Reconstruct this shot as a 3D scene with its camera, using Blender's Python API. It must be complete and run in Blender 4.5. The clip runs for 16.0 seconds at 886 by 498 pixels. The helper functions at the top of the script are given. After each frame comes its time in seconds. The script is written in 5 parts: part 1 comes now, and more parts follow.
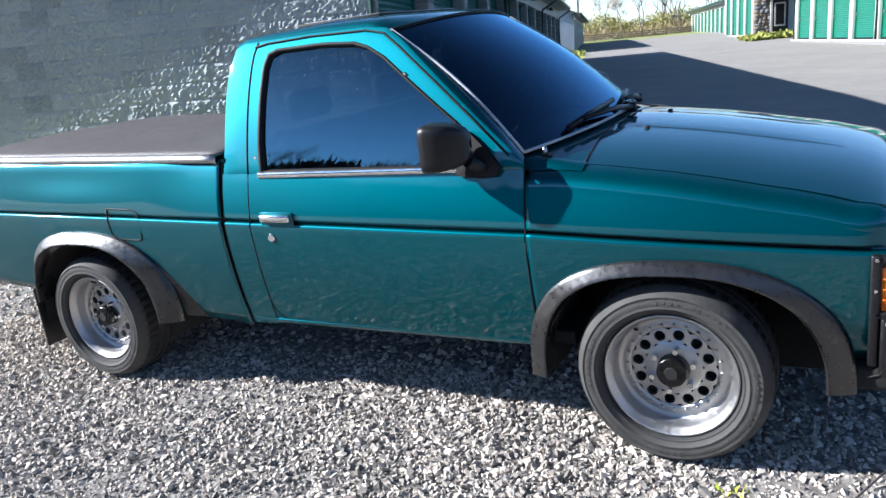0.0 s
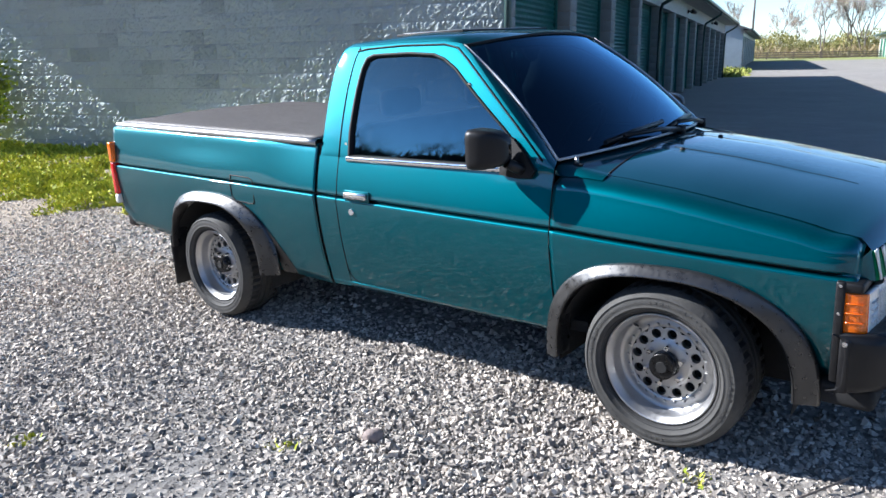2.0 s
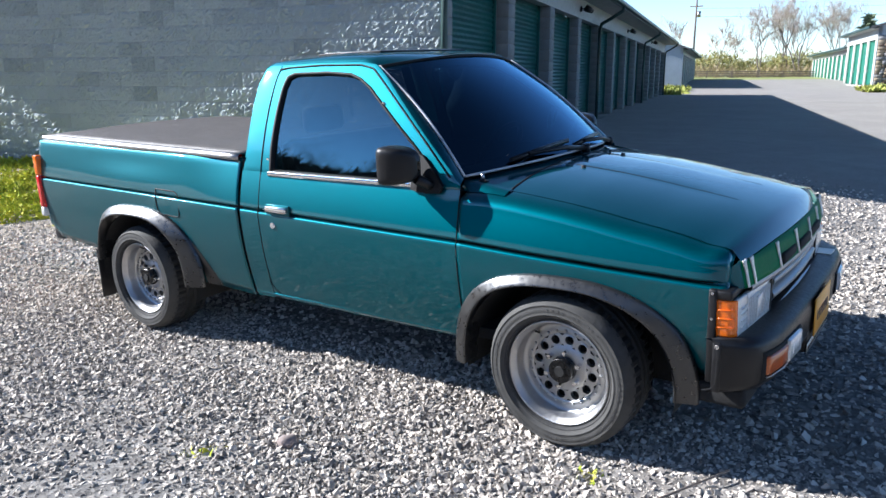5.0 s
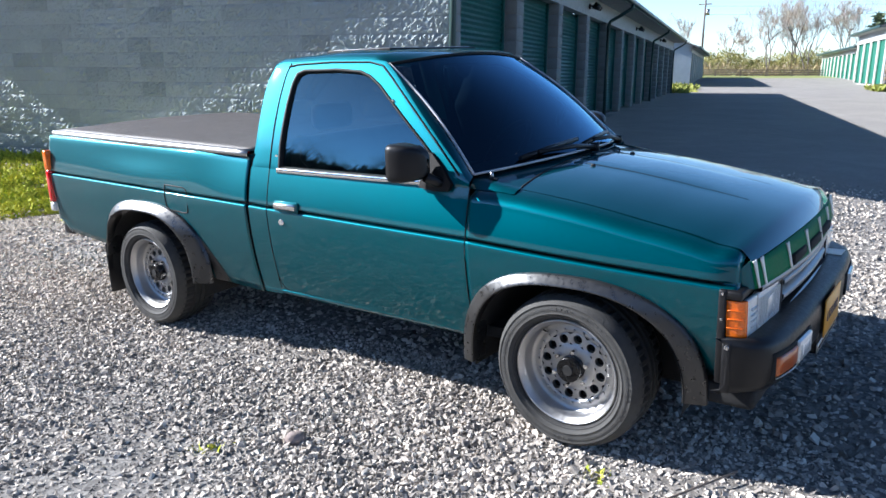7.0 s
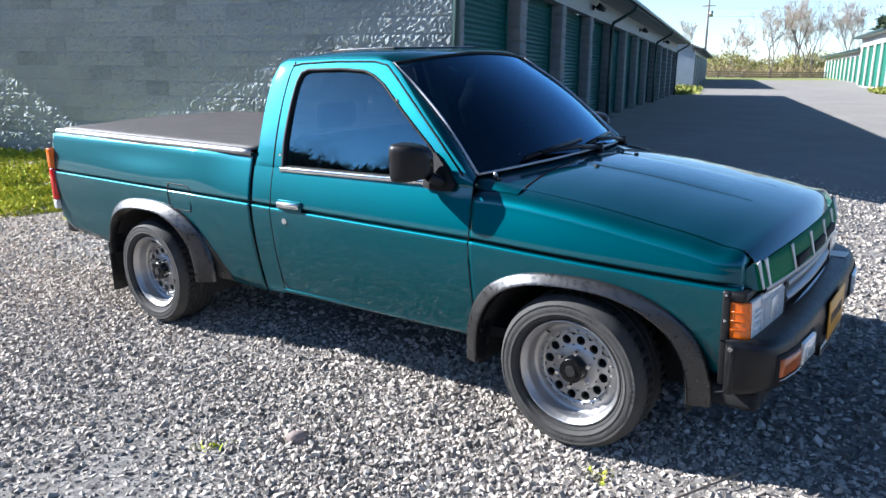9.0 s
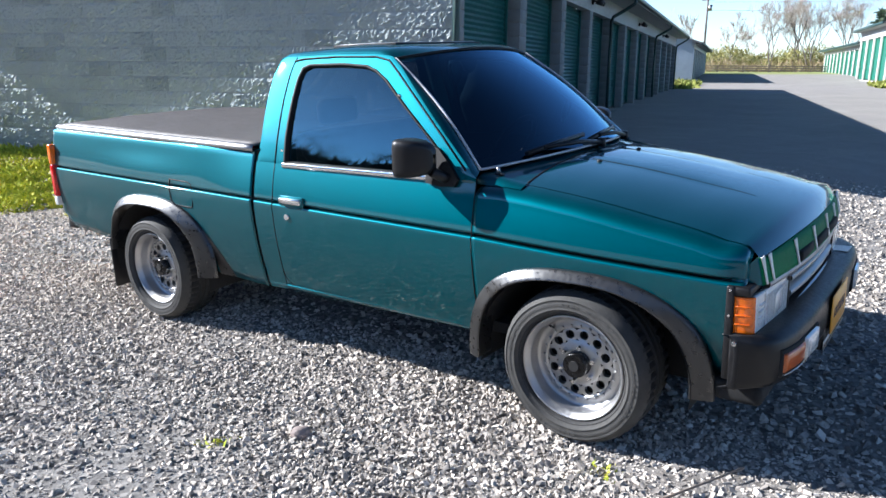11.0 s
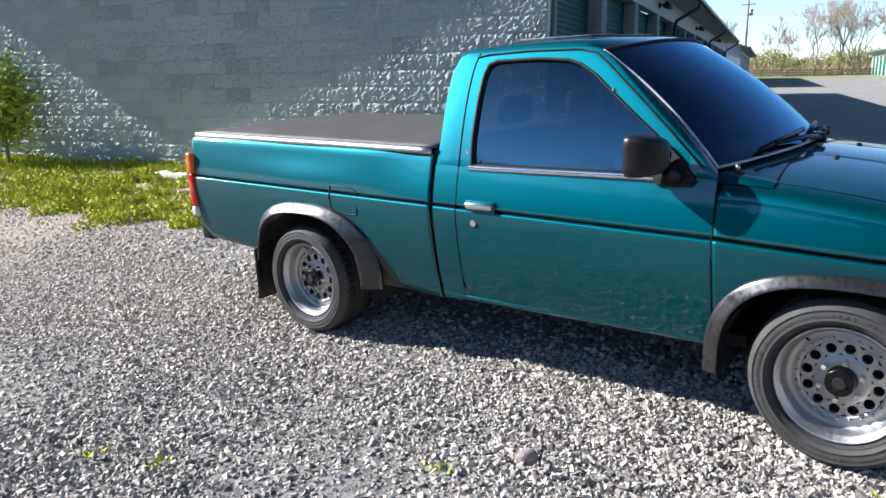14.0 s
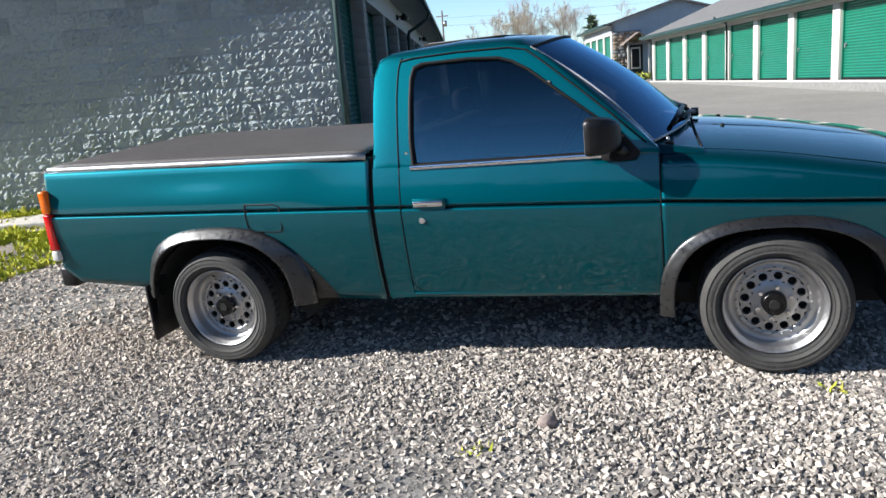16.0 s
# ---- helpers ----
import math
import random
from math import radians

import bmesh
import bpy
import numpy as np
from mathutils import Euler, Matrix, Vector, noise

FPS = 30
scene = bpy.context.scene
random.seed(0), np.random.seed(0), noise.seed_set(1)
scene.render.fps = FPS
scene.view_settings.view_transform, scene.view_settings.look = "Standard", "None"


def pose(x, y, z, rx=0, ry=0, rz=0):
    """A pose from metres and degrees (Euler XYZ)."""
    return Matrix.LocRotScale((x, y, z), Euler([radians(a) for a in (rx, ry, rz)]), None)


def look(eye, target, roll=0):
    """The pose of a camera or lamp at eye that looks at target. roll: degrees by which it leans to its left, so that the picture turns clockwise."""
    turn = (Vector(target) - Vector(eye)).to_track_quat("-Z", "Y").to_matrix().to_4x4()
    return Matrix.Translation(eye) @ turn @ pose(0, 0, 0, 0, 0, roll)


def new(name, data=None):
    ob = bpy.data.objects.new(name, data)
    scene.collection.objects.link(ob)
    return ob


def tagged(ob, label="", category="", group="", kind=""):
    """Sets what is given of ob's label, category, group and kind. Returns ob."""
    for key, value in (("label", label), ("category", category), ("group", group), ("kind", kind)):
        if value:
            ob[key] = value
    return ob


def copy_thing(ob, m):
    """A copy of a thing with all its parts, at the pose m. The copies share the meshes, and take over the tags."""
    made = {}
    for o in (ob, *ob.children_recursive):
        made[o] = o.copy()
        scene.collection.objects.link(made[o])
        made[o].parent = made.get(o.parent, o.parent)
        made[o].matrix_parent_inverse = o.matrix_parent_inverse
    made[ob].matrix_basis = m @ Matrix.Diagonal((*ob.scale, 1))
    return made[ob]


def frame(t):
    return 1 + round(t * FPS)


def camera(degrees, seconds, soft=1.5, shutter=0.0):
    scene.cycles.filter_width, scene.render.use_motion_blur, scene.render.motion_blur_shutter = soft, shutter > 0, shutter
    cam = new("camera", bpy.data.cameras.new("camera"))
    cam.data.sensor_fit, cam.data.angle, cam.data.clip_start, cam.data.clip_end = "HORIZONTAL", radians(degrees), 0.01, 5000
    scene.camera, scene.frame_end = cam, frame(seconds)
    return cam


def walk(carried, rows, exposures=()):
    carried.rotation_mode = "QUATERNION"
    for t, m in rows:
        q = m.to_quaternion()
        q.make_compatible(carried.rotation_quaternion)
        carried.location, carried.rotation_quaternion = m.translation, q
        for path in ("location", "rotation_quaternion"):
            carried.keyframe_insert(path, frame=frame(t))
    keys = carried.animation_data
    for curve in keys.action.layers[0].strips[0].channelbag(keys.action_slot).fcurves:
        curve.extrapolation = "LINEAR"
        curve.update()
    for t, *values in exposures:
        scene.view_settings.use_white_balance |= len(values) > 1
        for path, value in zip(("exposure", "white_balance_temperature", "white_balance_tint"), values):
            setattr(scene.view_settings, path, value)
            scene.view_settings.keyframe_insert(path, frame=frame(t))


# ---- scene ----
cam = camera(61.1, 16.0)
PATH = [
    (0, (3.067, -3.002, 1.399), (2.143, -1.3, 0.897), -5.0),
    (0.5, (3.226, -3.096, 1.383), (2.247, -1.447, 0.815), -0.1),
    (1, (3.373, -3.092, 1.424), (2.285, -1.484, 0.945), -1.2),
    (1.5, (3.534, -3.063, 1.415), (2.324, -1.57, 0.86), -0.5),
    (2, (3.614, -3.178, 1.429), (2.383, -1.677, 0.947), -0.8),
    (2.5, (3.703, -3.311, 1.444), (2.467, -1.813, 0.966), 1.0),
    (3, (3.76, -3.3, 1.451), (2.605, -1.737, 0.977), 0.6),
    (3.5, (3.803, -3.218, 1.454), (2.715, -1.605, 0.99), 0.7),
    (4, (3.822, -3.192, 1.457), (2.691, -1.607, 0.999), -0.2),
    (6.3, (3.817, -3.191, 1.451), (2.687, -1.601, 1.01), 0.2),
    (6.5, (3.812, -3.192, 1.457), (2.675, -1.608, 1.012), 0.1),
    (7, (3.811, -3.194, 1.458), (2.667, -1.618, 1.002), 0.3),
    (7.5, (3.805, -3.197, 1.456), (2.665, -1.619, 0.998), 0.6),
    (8, (3.803, -3.195, 1.454), (2.653, -1.623, 1.001), 0.5),
    (8.5, (3.805, -3.197, 1.456), (2.646, -1.63, 1.007), 0.5),
    (9, (3.805, -3.195, 1.455), (2.657, -1.622, 1.0), 0.6),
    (11.5, (3.78, -3.211, 1.456), (2.635, -1.641, 0.983), 0.4),
    (12, (3.733, -3.256, 1.452), (2.56, -1.709, 0.971), -0.2),
    (12.5, (3.658, -3.31, 1.447), (2.48, -1.756, 1.0), 0.3),
    (13, (3.511, -3.327, 1.427), (2.255, -1.827, 1.011), -0.3),
    (13.5, (3.287, -3.323, 1.412), (1.99, -1.861, 0.989), -2.9),
    (14, (3.071, -3.459, 1.386), (1.851, -1.935, 0.947), -0.7),
    (14.5, (2.904, -3.596, 1.405), (1.798, -1.988, 0.968), -0.5),
    (15, (2.671, -3.663, 1.366), (1.656, -1.98, 0.994), -4.8),
    (15.5, (2.439, -3.828, 1.361), (1.666, -2.012, 1.04), 0.0),
    (16, (2.254, -4.021, 1.371), (1.649, -2.164, 0.941), -4.6),
]
walk(cam, [(t, look(eye, target, roll)) for t, eye, target, roll in PATH],
     [(0.0, 1.43, 5600, 12), (12.0, 1.43, 5600, 12), (13.5, 1.36, 5700, 11), (14.5, 1.22, 5770, 11), (15.5, 1.0, 5900, 11), (16.0, 1.0, 5950, 11)])

# ---- world, sun ----
SUN_WAY = Vector((0.815, 0.312, -0.488))          # the way the sunlight travels
world = bpy.data.worlds.new("world")
scene.world = world
world.use_nodes = True
wn = world.node_tree
sky = wn.nodes.new("ShaderNodeTexSky")
sky.sky_type = "NISHITA"
sky.sun_disc = False
sky.sun_elevation = math.asin(-SUN_WAY.z)
sky.sun_rotation = math.atan2(-SUN_WAY.x, -SUN_WAY.y)
sky.air_density, sky.dust_density, sky.ozone_density = 1.0, 0.2, 4.0
wn.links.new(sky.outputs[0], wn.nodes["Background"].inputs[0])
# thin haze: the sky is brighter low down
haze_at, haze_z, haze = (wn.nodes.new(k) for k in ("ShaderNodeTexCoord", "ShaderNodeSeparateXYZ", "ShaderNodeMapRange"))
haze.interpolation_type = "SMOOTHSTEP"
wn.links.new(haze_at.outputs["Generated"], haze_z.inputs[0])
wn.links.new(haze_z.outputs["Z"], haze.inputs["Value"])
haze.inputs["From Min"].default_value, haze.inputs["From Max"].default_value = 0.22, 0.90
haze.inputs["To Min"].default_value, haze.inputs["To Max"].default_value = 0.098, 0.014
wn.links.new(haze.outputs[0], wn.nodes["Background"].inputs[1])
sun = new("sun", bpy.data.lights.new("sun", "SUN"))
sun.data.energy = 5.0
sun.data.angle = radians(0.53)
sun.data.color = (1.0, 0.93, 0.82)
sun.matrix_world = look((-30, -16, 19), Vector((-30, -16, 19)) + SUN_WAY)

# ---- materials ----
def shader(name):
    m = bpy.data.materials.new(name)
    m.use_nodes = True
    return m, m.node_tree, m.node_tree.nodes["Principled BSDF"]


def link(nt, a, b):
    nt.links.new(a, b)


def ramp(nt, fac, stops):
    r = nt.nodes.new("ShaderNodeValToRGB")
    while len(r.color_ramp.elements) < len(stops):
        r.color_ramp.elements.new(0.5)
    for e, (p, c) in zip(r.color_ramp.elements, stops):
        e.position, e.color = p, (*c, 1) if len(c) == 3 else c
    link(nt, fac, r.inputs[0])
    return r.outputs[0]


def grain(nt, scale, detail=4, rough=0.6, coords="Object", stretch=(1, 1, 1)):
    tc = nt.nodes.new("ShaderNodeTexCoord")
    mp = nt.nodes.new("ShaderNodeMapping")
    mp.inputs["Scale"].default_value = stretch
    link(nt, tc.outputs[coords], mp.inputs[0])
    n = nt.nodes.new("ShaderNodeTexNoise")
    n.inputs["Scale"].default_value, n.inputs["Detail"].default_value, n.inputs["Roughness"].default_value = scale, detail, rough
    link(nt, mp.outputs[0], n.inputs[0])
    return n.outputs["Fac"]


def bump(nt, p, height, strength, dist):
    b = nt.nodes.new("ShaderNodeBump")
    b.inputs["Strength"].default_value, b.inputs["Distance"].default_value = strength, dist
    link(nt, height, b.inputs["Height"])
    link(nt, b.outputs[0], p.inputs["Normal"])
    return b


def mix(nt, fac, a, b, mode="MIX"):
    m = nt.nodes.new("ShaderNodeMix")
    m.data_type, m.blend_type = "RGBA", mode
    if isinstance(fac, float):
        m.inputs[0].default_value = fac
    else:
        link(nt, fac, m.inputs[0])
    for sock, v in ((m.inputs[6], a), (m.inputs[7], b)):
        if isinstance(v, tuple):
            sock.default_value = (*v, 1)
        else:
            link(nt, v, sock)
    return m.outputs[2]


def plain(name, c, rough=0.5, metal=0.0, vary=0.25, scale=8, bumpy=0.0, bscale=60, spec=0.5, coords="Object"):
    """One surface with mottling at two scales and fine relief."""
    m, nt, p = shader(name)
    g1, g2 = grain(nt, scale, 5, coords=coords), grain(nt, scale * 9, 3, coords=coords)
    dark = tuple(v * (1 - vary) for v in c)
    light = tuple(min(1, v * (1 + vary)) for v in c)
    col = ramp(nt, g1, [(0.3, dark), (0.7, light)])
    col = mix(nt, 0.3, col, ramp(nt, g2, [(0.35, dark), (0.65, light)]))
    link(nt, col, p.inputs["Base Color"])
    r = ramp(nt, g2, [(0.3, (max(0.02, rough - 0.08),) * 3), (0.7, (min(1, rough + 0.08),) * 3)])
    link(nt, r, p.inputs["Roughness"])
    p.inputs["Metallic"].default_value = metal
    p.inputs["Specular IOR Level"].default_value = spec
    if bumpy:
        bump(nt, p, grain(nt, bscale, 4, coords=coords), bumpy, 0.01)
    return m


def car_paint():
    """Teal metallic paint under clear coat, with road dust towards uneven patches."""
    m, nt, p = shader("teal_metallic_paint")
    flake = nt.nodes.new("ShaderNodeTexVoronoi")
    tc = nt.nodes.new("ShaderNodeTexCoord")
    link(nt, tc.outputs["Object"], flake.inputs[0])
    flake.inputs["Scale"].default_value = 900
    base = ramp(nt, flake.outputs["Color"], [(0.0, (0.0, 0.074, 0.099)), (1.0, (0.0, 0.137, 0.176))])
    big = grain(nt, 1.7, 5)
    dust = ramp(nt, grain(nt, 6, 8, 0.7), [(0.5, (0, 0, 0)), (0.8, (0.05,) * 3)])
    col = mix(nt, dust, mix(nt, ramp(nt, big, [(0.35, (0,) * 3), (0.7, (0.2,) * 3)]), base, (0.0, 0.073, 0.094)), (0.02, 0.09, 0.11))
    link(nt, col, p.inputs["Base Color"])
    p.inputs["Metallic"].default_value = 0.95
    p.inputs["Roughness"].default_value = 0.54
    p.inputs["Coat Weight"].default_value = 1.0
    p.inputs["Coat IOR"].default_value = 1.5
    link(nt, ramp(nt, grain(nt, 5, 8, 0.7), [(0.35, (0.035,) * 3), (0.8, (0.07,) * 3)]), p.inputs["Coat Roughness"])
    return m


PAINT = car_paint()
BLACK = plain("black_plastic", (0.009, 0.009, 0.010), 0.42, bumpy=0.06, bscale=300, spec=0.35)
TRIM_GREY = plain("pale_grey_trim", (0.50, 0.51, 0.52), 0.4)
FLARE = plain("weathered_black_flare_plastic", (0.013, 0.0125, 0.012), 0.32, vary=0.3, scale=5, bumpy=0.008, bscale=220, spec=0.9)
MATTE = plain("matte_black_plastic", (0.012, 0.012, 0.013), 0.6, spec=0.25)
RUBBER = plain("tyre_rubber", (0.052, 0.051, 0.048), 0.8, vary=0.35, scale=14, bumpy=0.2, bscale=120)
RUBBER_TREAD = plain("tyre_tread_rubber", (0.028, 0.028, 0.028), 0.85, vary=0.3, scale=20, bumpy=0.2, bscale=150)
ALLOY = plain("brushed_aluminium", (0.46, 0.46, 0.46), 0.44, 1.0, vary=0.12, scale=9, bumpy=0.05, bscale=200)
CHROME = plain("chrome", (0.8, 0.8, 0.8), 0.12, 1.0, vary=0.05)
STEEL = plain("dull_steel", (0.4, 0.4, 0.4), 0.4, 1.0, vary=0.2)
# near-black for wells and underbody parts, and for shade fillers in gaps
DARK = plain("near_black_parts_and_shade", (0.012, 0.012, 0.012), 0.9)
HUB = plain("black_hub_plastic", (0.004, 0.004, 0.0045), 0.3, spec=0.4)
SEAM = plain("black_rubber_seal", (0.008, 0.008, 0.009), 0.6, spec=0.2)
VINYL = plain("black_vinyl_cover", (0.085, 0.077, 0.072), 0.55, vary=0.18, scale=3, bumpy=0.25, bscale=500)
SILVER = plain("silver_grey_plastic", (0.36, 0.37, 0.38), 0.35, 0.4, vary=0.15)
GREEN_BAND = plain("green_painted_band", (0.002, 0.14, 0.05), 0.6, vary=0.15, spec=0.15)
WHITE_BAR = plain("white_enamel", (0.75, 0.75, 0.70), 0.4)
SEAT = plain("grey_seat_cloth", (0.07, 0.075, 0.085), 0.9, bumpy=0.3, bscale=300)


def glass(name, tint, rough=0.0, ior=1.5, gloss_tint=(1, 1, 1)):
    m, nt, p = shader(name)
    out = nt.nodes["Material Output"]
    nt.nodes.remove(p)
    tr, gl, mx, fr = (nt.nodes.new(k) for k in ("ShaderNodeBsdfTransparent", "ShaderNodeBsdfGlossy", "ShaderNodeMixShader", "ShaderNodeFresnel"))
    tr.inputs[0].default_value = (*tint, 1)
    gl.inputs["Roughness"].default_value = rough
    gl.inputs[0].default_value = (*gloss_tint, 1)
    fr.inputs[0].default_value = ior
    link(nt, fr.outputs[0], mx.inputs[0])
    link(nt, tr.outputs[0], mx.inputs[1])
    link(nt, gl.outputs[0], mx.inputs[2])
    link(nt, mx.outputs[0], out.inputs[0])
    return m


# blue gloss colour and raised ior deepen the sky's reflection in the panes
TINTED = glass("tinted_window_glass", (0.27, 0.30, 0.32), 0.0, 2.4, (0.44, 0.78, 0.92))
SHIELD = glass("windscreen_glass", (0.15, 0.17, 0.20), 0.006, 2.7, (0.42, 0.72, 1.0))


def lens(name, c, rough=0.15, trans=0.5):
    m, nt, p = shader(name)
    g = grain(nt, 120, 2)
    link(nt, ramp(nt, g, [(0.3, tuple(v * 0.75 for v in c)), (0.7, c)]), p.inputs["Base Color"])
    p.inputs["Roughness"].default_value = rough
    p.inputs["Transmission Weight"].default_value = trans
    p.inputs["Coat Weight"].default_value = 0.6
    return m


AMBER = lens("amber_lens", (1.0, 0.19, 0.002), 0.25, trans=0.0)
SIGNAL = lens("dull_amber_lens", (0.50, 0.10, 0.006), 0.3, trans=0.0)
RED = lens("red_lens", (0.75, 0.015, 0.012), trans=0.1)
CLEAR = lens("clear_fluted_lens", (0.92, 0.92, 0.90), 0.12, 0.1)
WHITE_LENS = lens("white_lens", (0.85, 0.85, 0.82), 0.25, 0.1)

ROOFING = plain("grey_shingle_roofing", (0.16, 0.155, 0.15), 0.9, vary=0.25, scale=3, bumpy=0.4, bscale=40)
DOOR_GREEN = plain("green_roller_door_paint", (0.012, 0.16, 0.10), 0.38, vary=0.15, scale=2)
# darker copy of the door green: shade on rows turned from the sun
DOOR_SHADED = plain("shaded_green_roller_door_paint", (0.010, 0.085, 0.075), 0.36, vary=0.2, scale=2)
TRIM_WHITE = plain("white_painted_trim", (0.55, 0.525, 0.475), 0.6, vary=0.08)
FASCIA = plain("dark_green_fascia", (0.016, 0.045, 0.042), 0.4)
SOFFIT = plain("soffit_panel", (0.34, 0.34, 0.33), 0.7)
SIDING = plain("blue_grey_siding", (0.31, 0.36, 0.41), 0.7, vary=0.1, scale=2)
MORTAR = plain("grey_mortar", (0.20, 0.20, 0.19), 0.9, bumpy=0.3, bscale=80)


def block_face():
    m, nt, p = shader("painted_split_face_block")
    oi = nt.nodes.new("ShaderNodeObjectInfo")
    c = ramp(nt, oi.outputs["Random"], [(0.0, (0.33, 0.38, 0.385)), (0.10, (0.385, 0.44, 0.445)), (0.20, (0.42, 0.48, 0.485)), (1.0, (0.46, 0.525, 0.525))])
    g = grain(nt, 1.3, 6)
    c = mix(nt, ramp(nt, g, [(0.4, (0,) * 3), (0.75, (0.3,) * 3)]), c, (0.42, 0.42, 0.39))
    link(nt, c, p.inputs["Base Color"])
    p.inputs["Roughness"].default_value = 0.75
    bump(nt, p, grain(nt, 24, 8, 0.75), 0.9, 0.04)
    return m


BLOCK = block_face()
PIER = plain("painted_block_pier", (0.18, 0.19, 0.19), 0.8, vary=0.15, scale=4, bumpy=0.3, bscale=60)


def stone_mat(name="crushed_limestone", dust=0.0):
    m, nt, p = shader(name)
    ge = nt.nodes.new("ShaderNodeNewGeometry")
    c = ramp(nt, ge.outputs["Random Per Island"], [(0.0, (0.06, 0.057, 0.055)), (0.3, (0.25, 0.22, 0.19)), (0.7, (0.53, 0.47, 0.40)), (1.0, (0.84, 0.76, 0.66))])
    c = mix(nt, 0.25, c, ramp(nt, grain(nt, 90, 4), [(0.3, (0.20, 0.19, 0.18)), (0.7, (0.60, 0.555, 0.50))]))
    place, apart, fade = (nt.nodes.new(k) for k in ("ShaderNodeTexCoord", "ShaderNodeSeparateXYZ", "ShaderNodeMapRange"))
    link(nt, place.outputs["Object"], apart.inputs[0])
    link(nt, apart.outputs["X"], fade.inputs["Value"])
    fade.inputs["From Min"].default_value, fade.inputs["From Max"].default_value = 0.3, -3.2
    fade.inputs["To Min"].default_value, fade.inputs["To Max"].default_value = dust, 0.65
    c = mix(nt, fade.outputs[0], c, (0.66, 0.56, 0.445))
    link(nt, c, p.inputs["Base Color"])
    p.inputs["Roughness"].default_value = 0.85
    bump(nt, p, grain(nt, 160, 4), 0.4, 0.005)
    return m


STONE = stone_mat()
STONE_TAN = stone_mat("dusty_tan_stone", 0.65)


def leaf_mat(name, lo, hi):
    m, nt, p = shader(name)
    ge = nt.nodes.new("ShaderNodeNewGeometry")
    link(nt, ramp(nt, ge.outputs["Random Per Island"], [(0.0, lo), (1.0, hi)]), p.inputs["Base Color"])
    p.inputs["Roughness"].default_value = 0.8
    p.inputs["Specular IOR Level"].default_value = 0.2
    p.inputs["Subsurface Weight"].default_value = 0.15
    p.inputs["Subsurface Radius"].default_value = (0.02, 0.03, 0.01)
    return m


GRASS = leaf_mat("spring_grass", (0.25, 0.31, 0.025), (0.68, 0.64, 0.08))
FAR_WEED = leaf_mat("far_weeds", (0.13, 0.17, 0.03), (0.36, 0.36, 0.09))
BARK = plain("grey_bark", (0.17, 0.14, 0.12), 0.9, bumpy=0.4, bscale=30)
TWIG = leaf_mat("bare_twigs", (0.36, 0.30, 0.25), (0.54, 0.47, 0.40))
BUSH = leaf_mat("budding_brush", (0.13, 0.14, 0.04), (0.42, 0.37, 0.15))
# near-black twigs: the wood stands against the sun, its shade in the colour
THICKET = leaf_mat("backlit_bare_thicket", (0.025, 0.02, 0.016), (0.075, 0.06, 0.045))
DRY = leaf_mat("dry_reed", (0.30, 0.23, 0.13), (0.46, 0.36, 0.22))
WOOD = plain("weathered_wood", (0.20, 0.16, 0.13), 0.85)


# ---- mesh helpers ----
def mesh_of(name, verts, faces, material, smooth=False):
    me = bpy.data.meshes.new(name)
    me.from_pydata([tuple(v) for v in verts], [], faces)
    me.update()
    if smooth:
        me.shade_smooth()
    me.materials.append(material)
    return me


def part(name, data, material, parent=None, label=""):
    """One mesh object from a bmesh or a mesh, under a thing or a part."""
    if isinstance(data, bmesh.types.BMesh):
        me = bpy.data.meshes.new(name)
        bmesh.ops.recalc_face_normals(data, faces=data.faces)
        data.to_mesh(me)
        data.free()
        me.materials.append(material)
    else:
        me = data
    ob = new(name, me)
    if parent:
        ob.parent = parent
    return tagged(ob, label)


def thing(name, label, category, m=None, group="", kind=""):
    ob = new(name)
    if m is not None:
        ob.matrix_basis = m
    return tagged(ob, label, category, group, kind)


def bm_box(x0, x1, y0, y1, z0, z1, bevel=0.0, seg=2):
    bm = bmesh.new()
    bmesh.ops.create_cube(bm, size=1)
    bmesh.ops.scale(bm, vec=(x1 - x0, y1 - y0, z1 - z0), verts=bm.verts)
    bmesh.ops.translate(bm, vec=((x0 + x1) / 2, (y0 + y1) / 2, (z0 + z1) / 2), verts=bm.verts)
    if bevel:
        bmesh.ops.bevel(bm, geom=bm.edges[:], offset=bevel, segments=seg, profile=0.5, affect="EDGES")
        for f in bm.faces:
            f.smooth = True
    return bm


def bm_cyl(r0, r1, depth, m=Matrix(), seg=24, smooth=True):
    bm = bmesh.new()
    bmesh.ops.create_cone(bm, cap_ends=True, segments=seg, radius1=r0, radius2=r1, depth=depth, matrix=m)
    if smooth:
        for f in bm.faces:
            f.smooth = len(f.verts) == 4
    return bm


def tube(points, r, seg=8, taper=1.0):
    """A round bar along points, as a bmesh."""
    bm = bmesh.new()
    pts = [Vector(p) for p in points]
    rings = []
    for i, p in enumerate(pts):
        way = (pts[min(i + 1, len(pts) - 1)] - pts[max(i - 1, 0)]).normalized()
        q = way.to_track_quat("Z", "Y")
        rr = r * (1 + (taper - 1) * i / max(1, len(pts) - 1))
        rings.append([bm.verts.new(p + q @ Vector((rr * math.cos(a), rr * math.sin(a), 0))) for a in (2 * math.pi * k / seg for k in range(seg))])
    for a, b in zip(rings, rings[1:]):
        for k in range(seg):
            bm.faces.new((a[k], a[(k + 1) % seg], b[(k + 1) % seg], b[k])).smooth = True
    bm.faces.new(rings[0][::-1])
    bm.faces.new(rings[-1])
    return bm


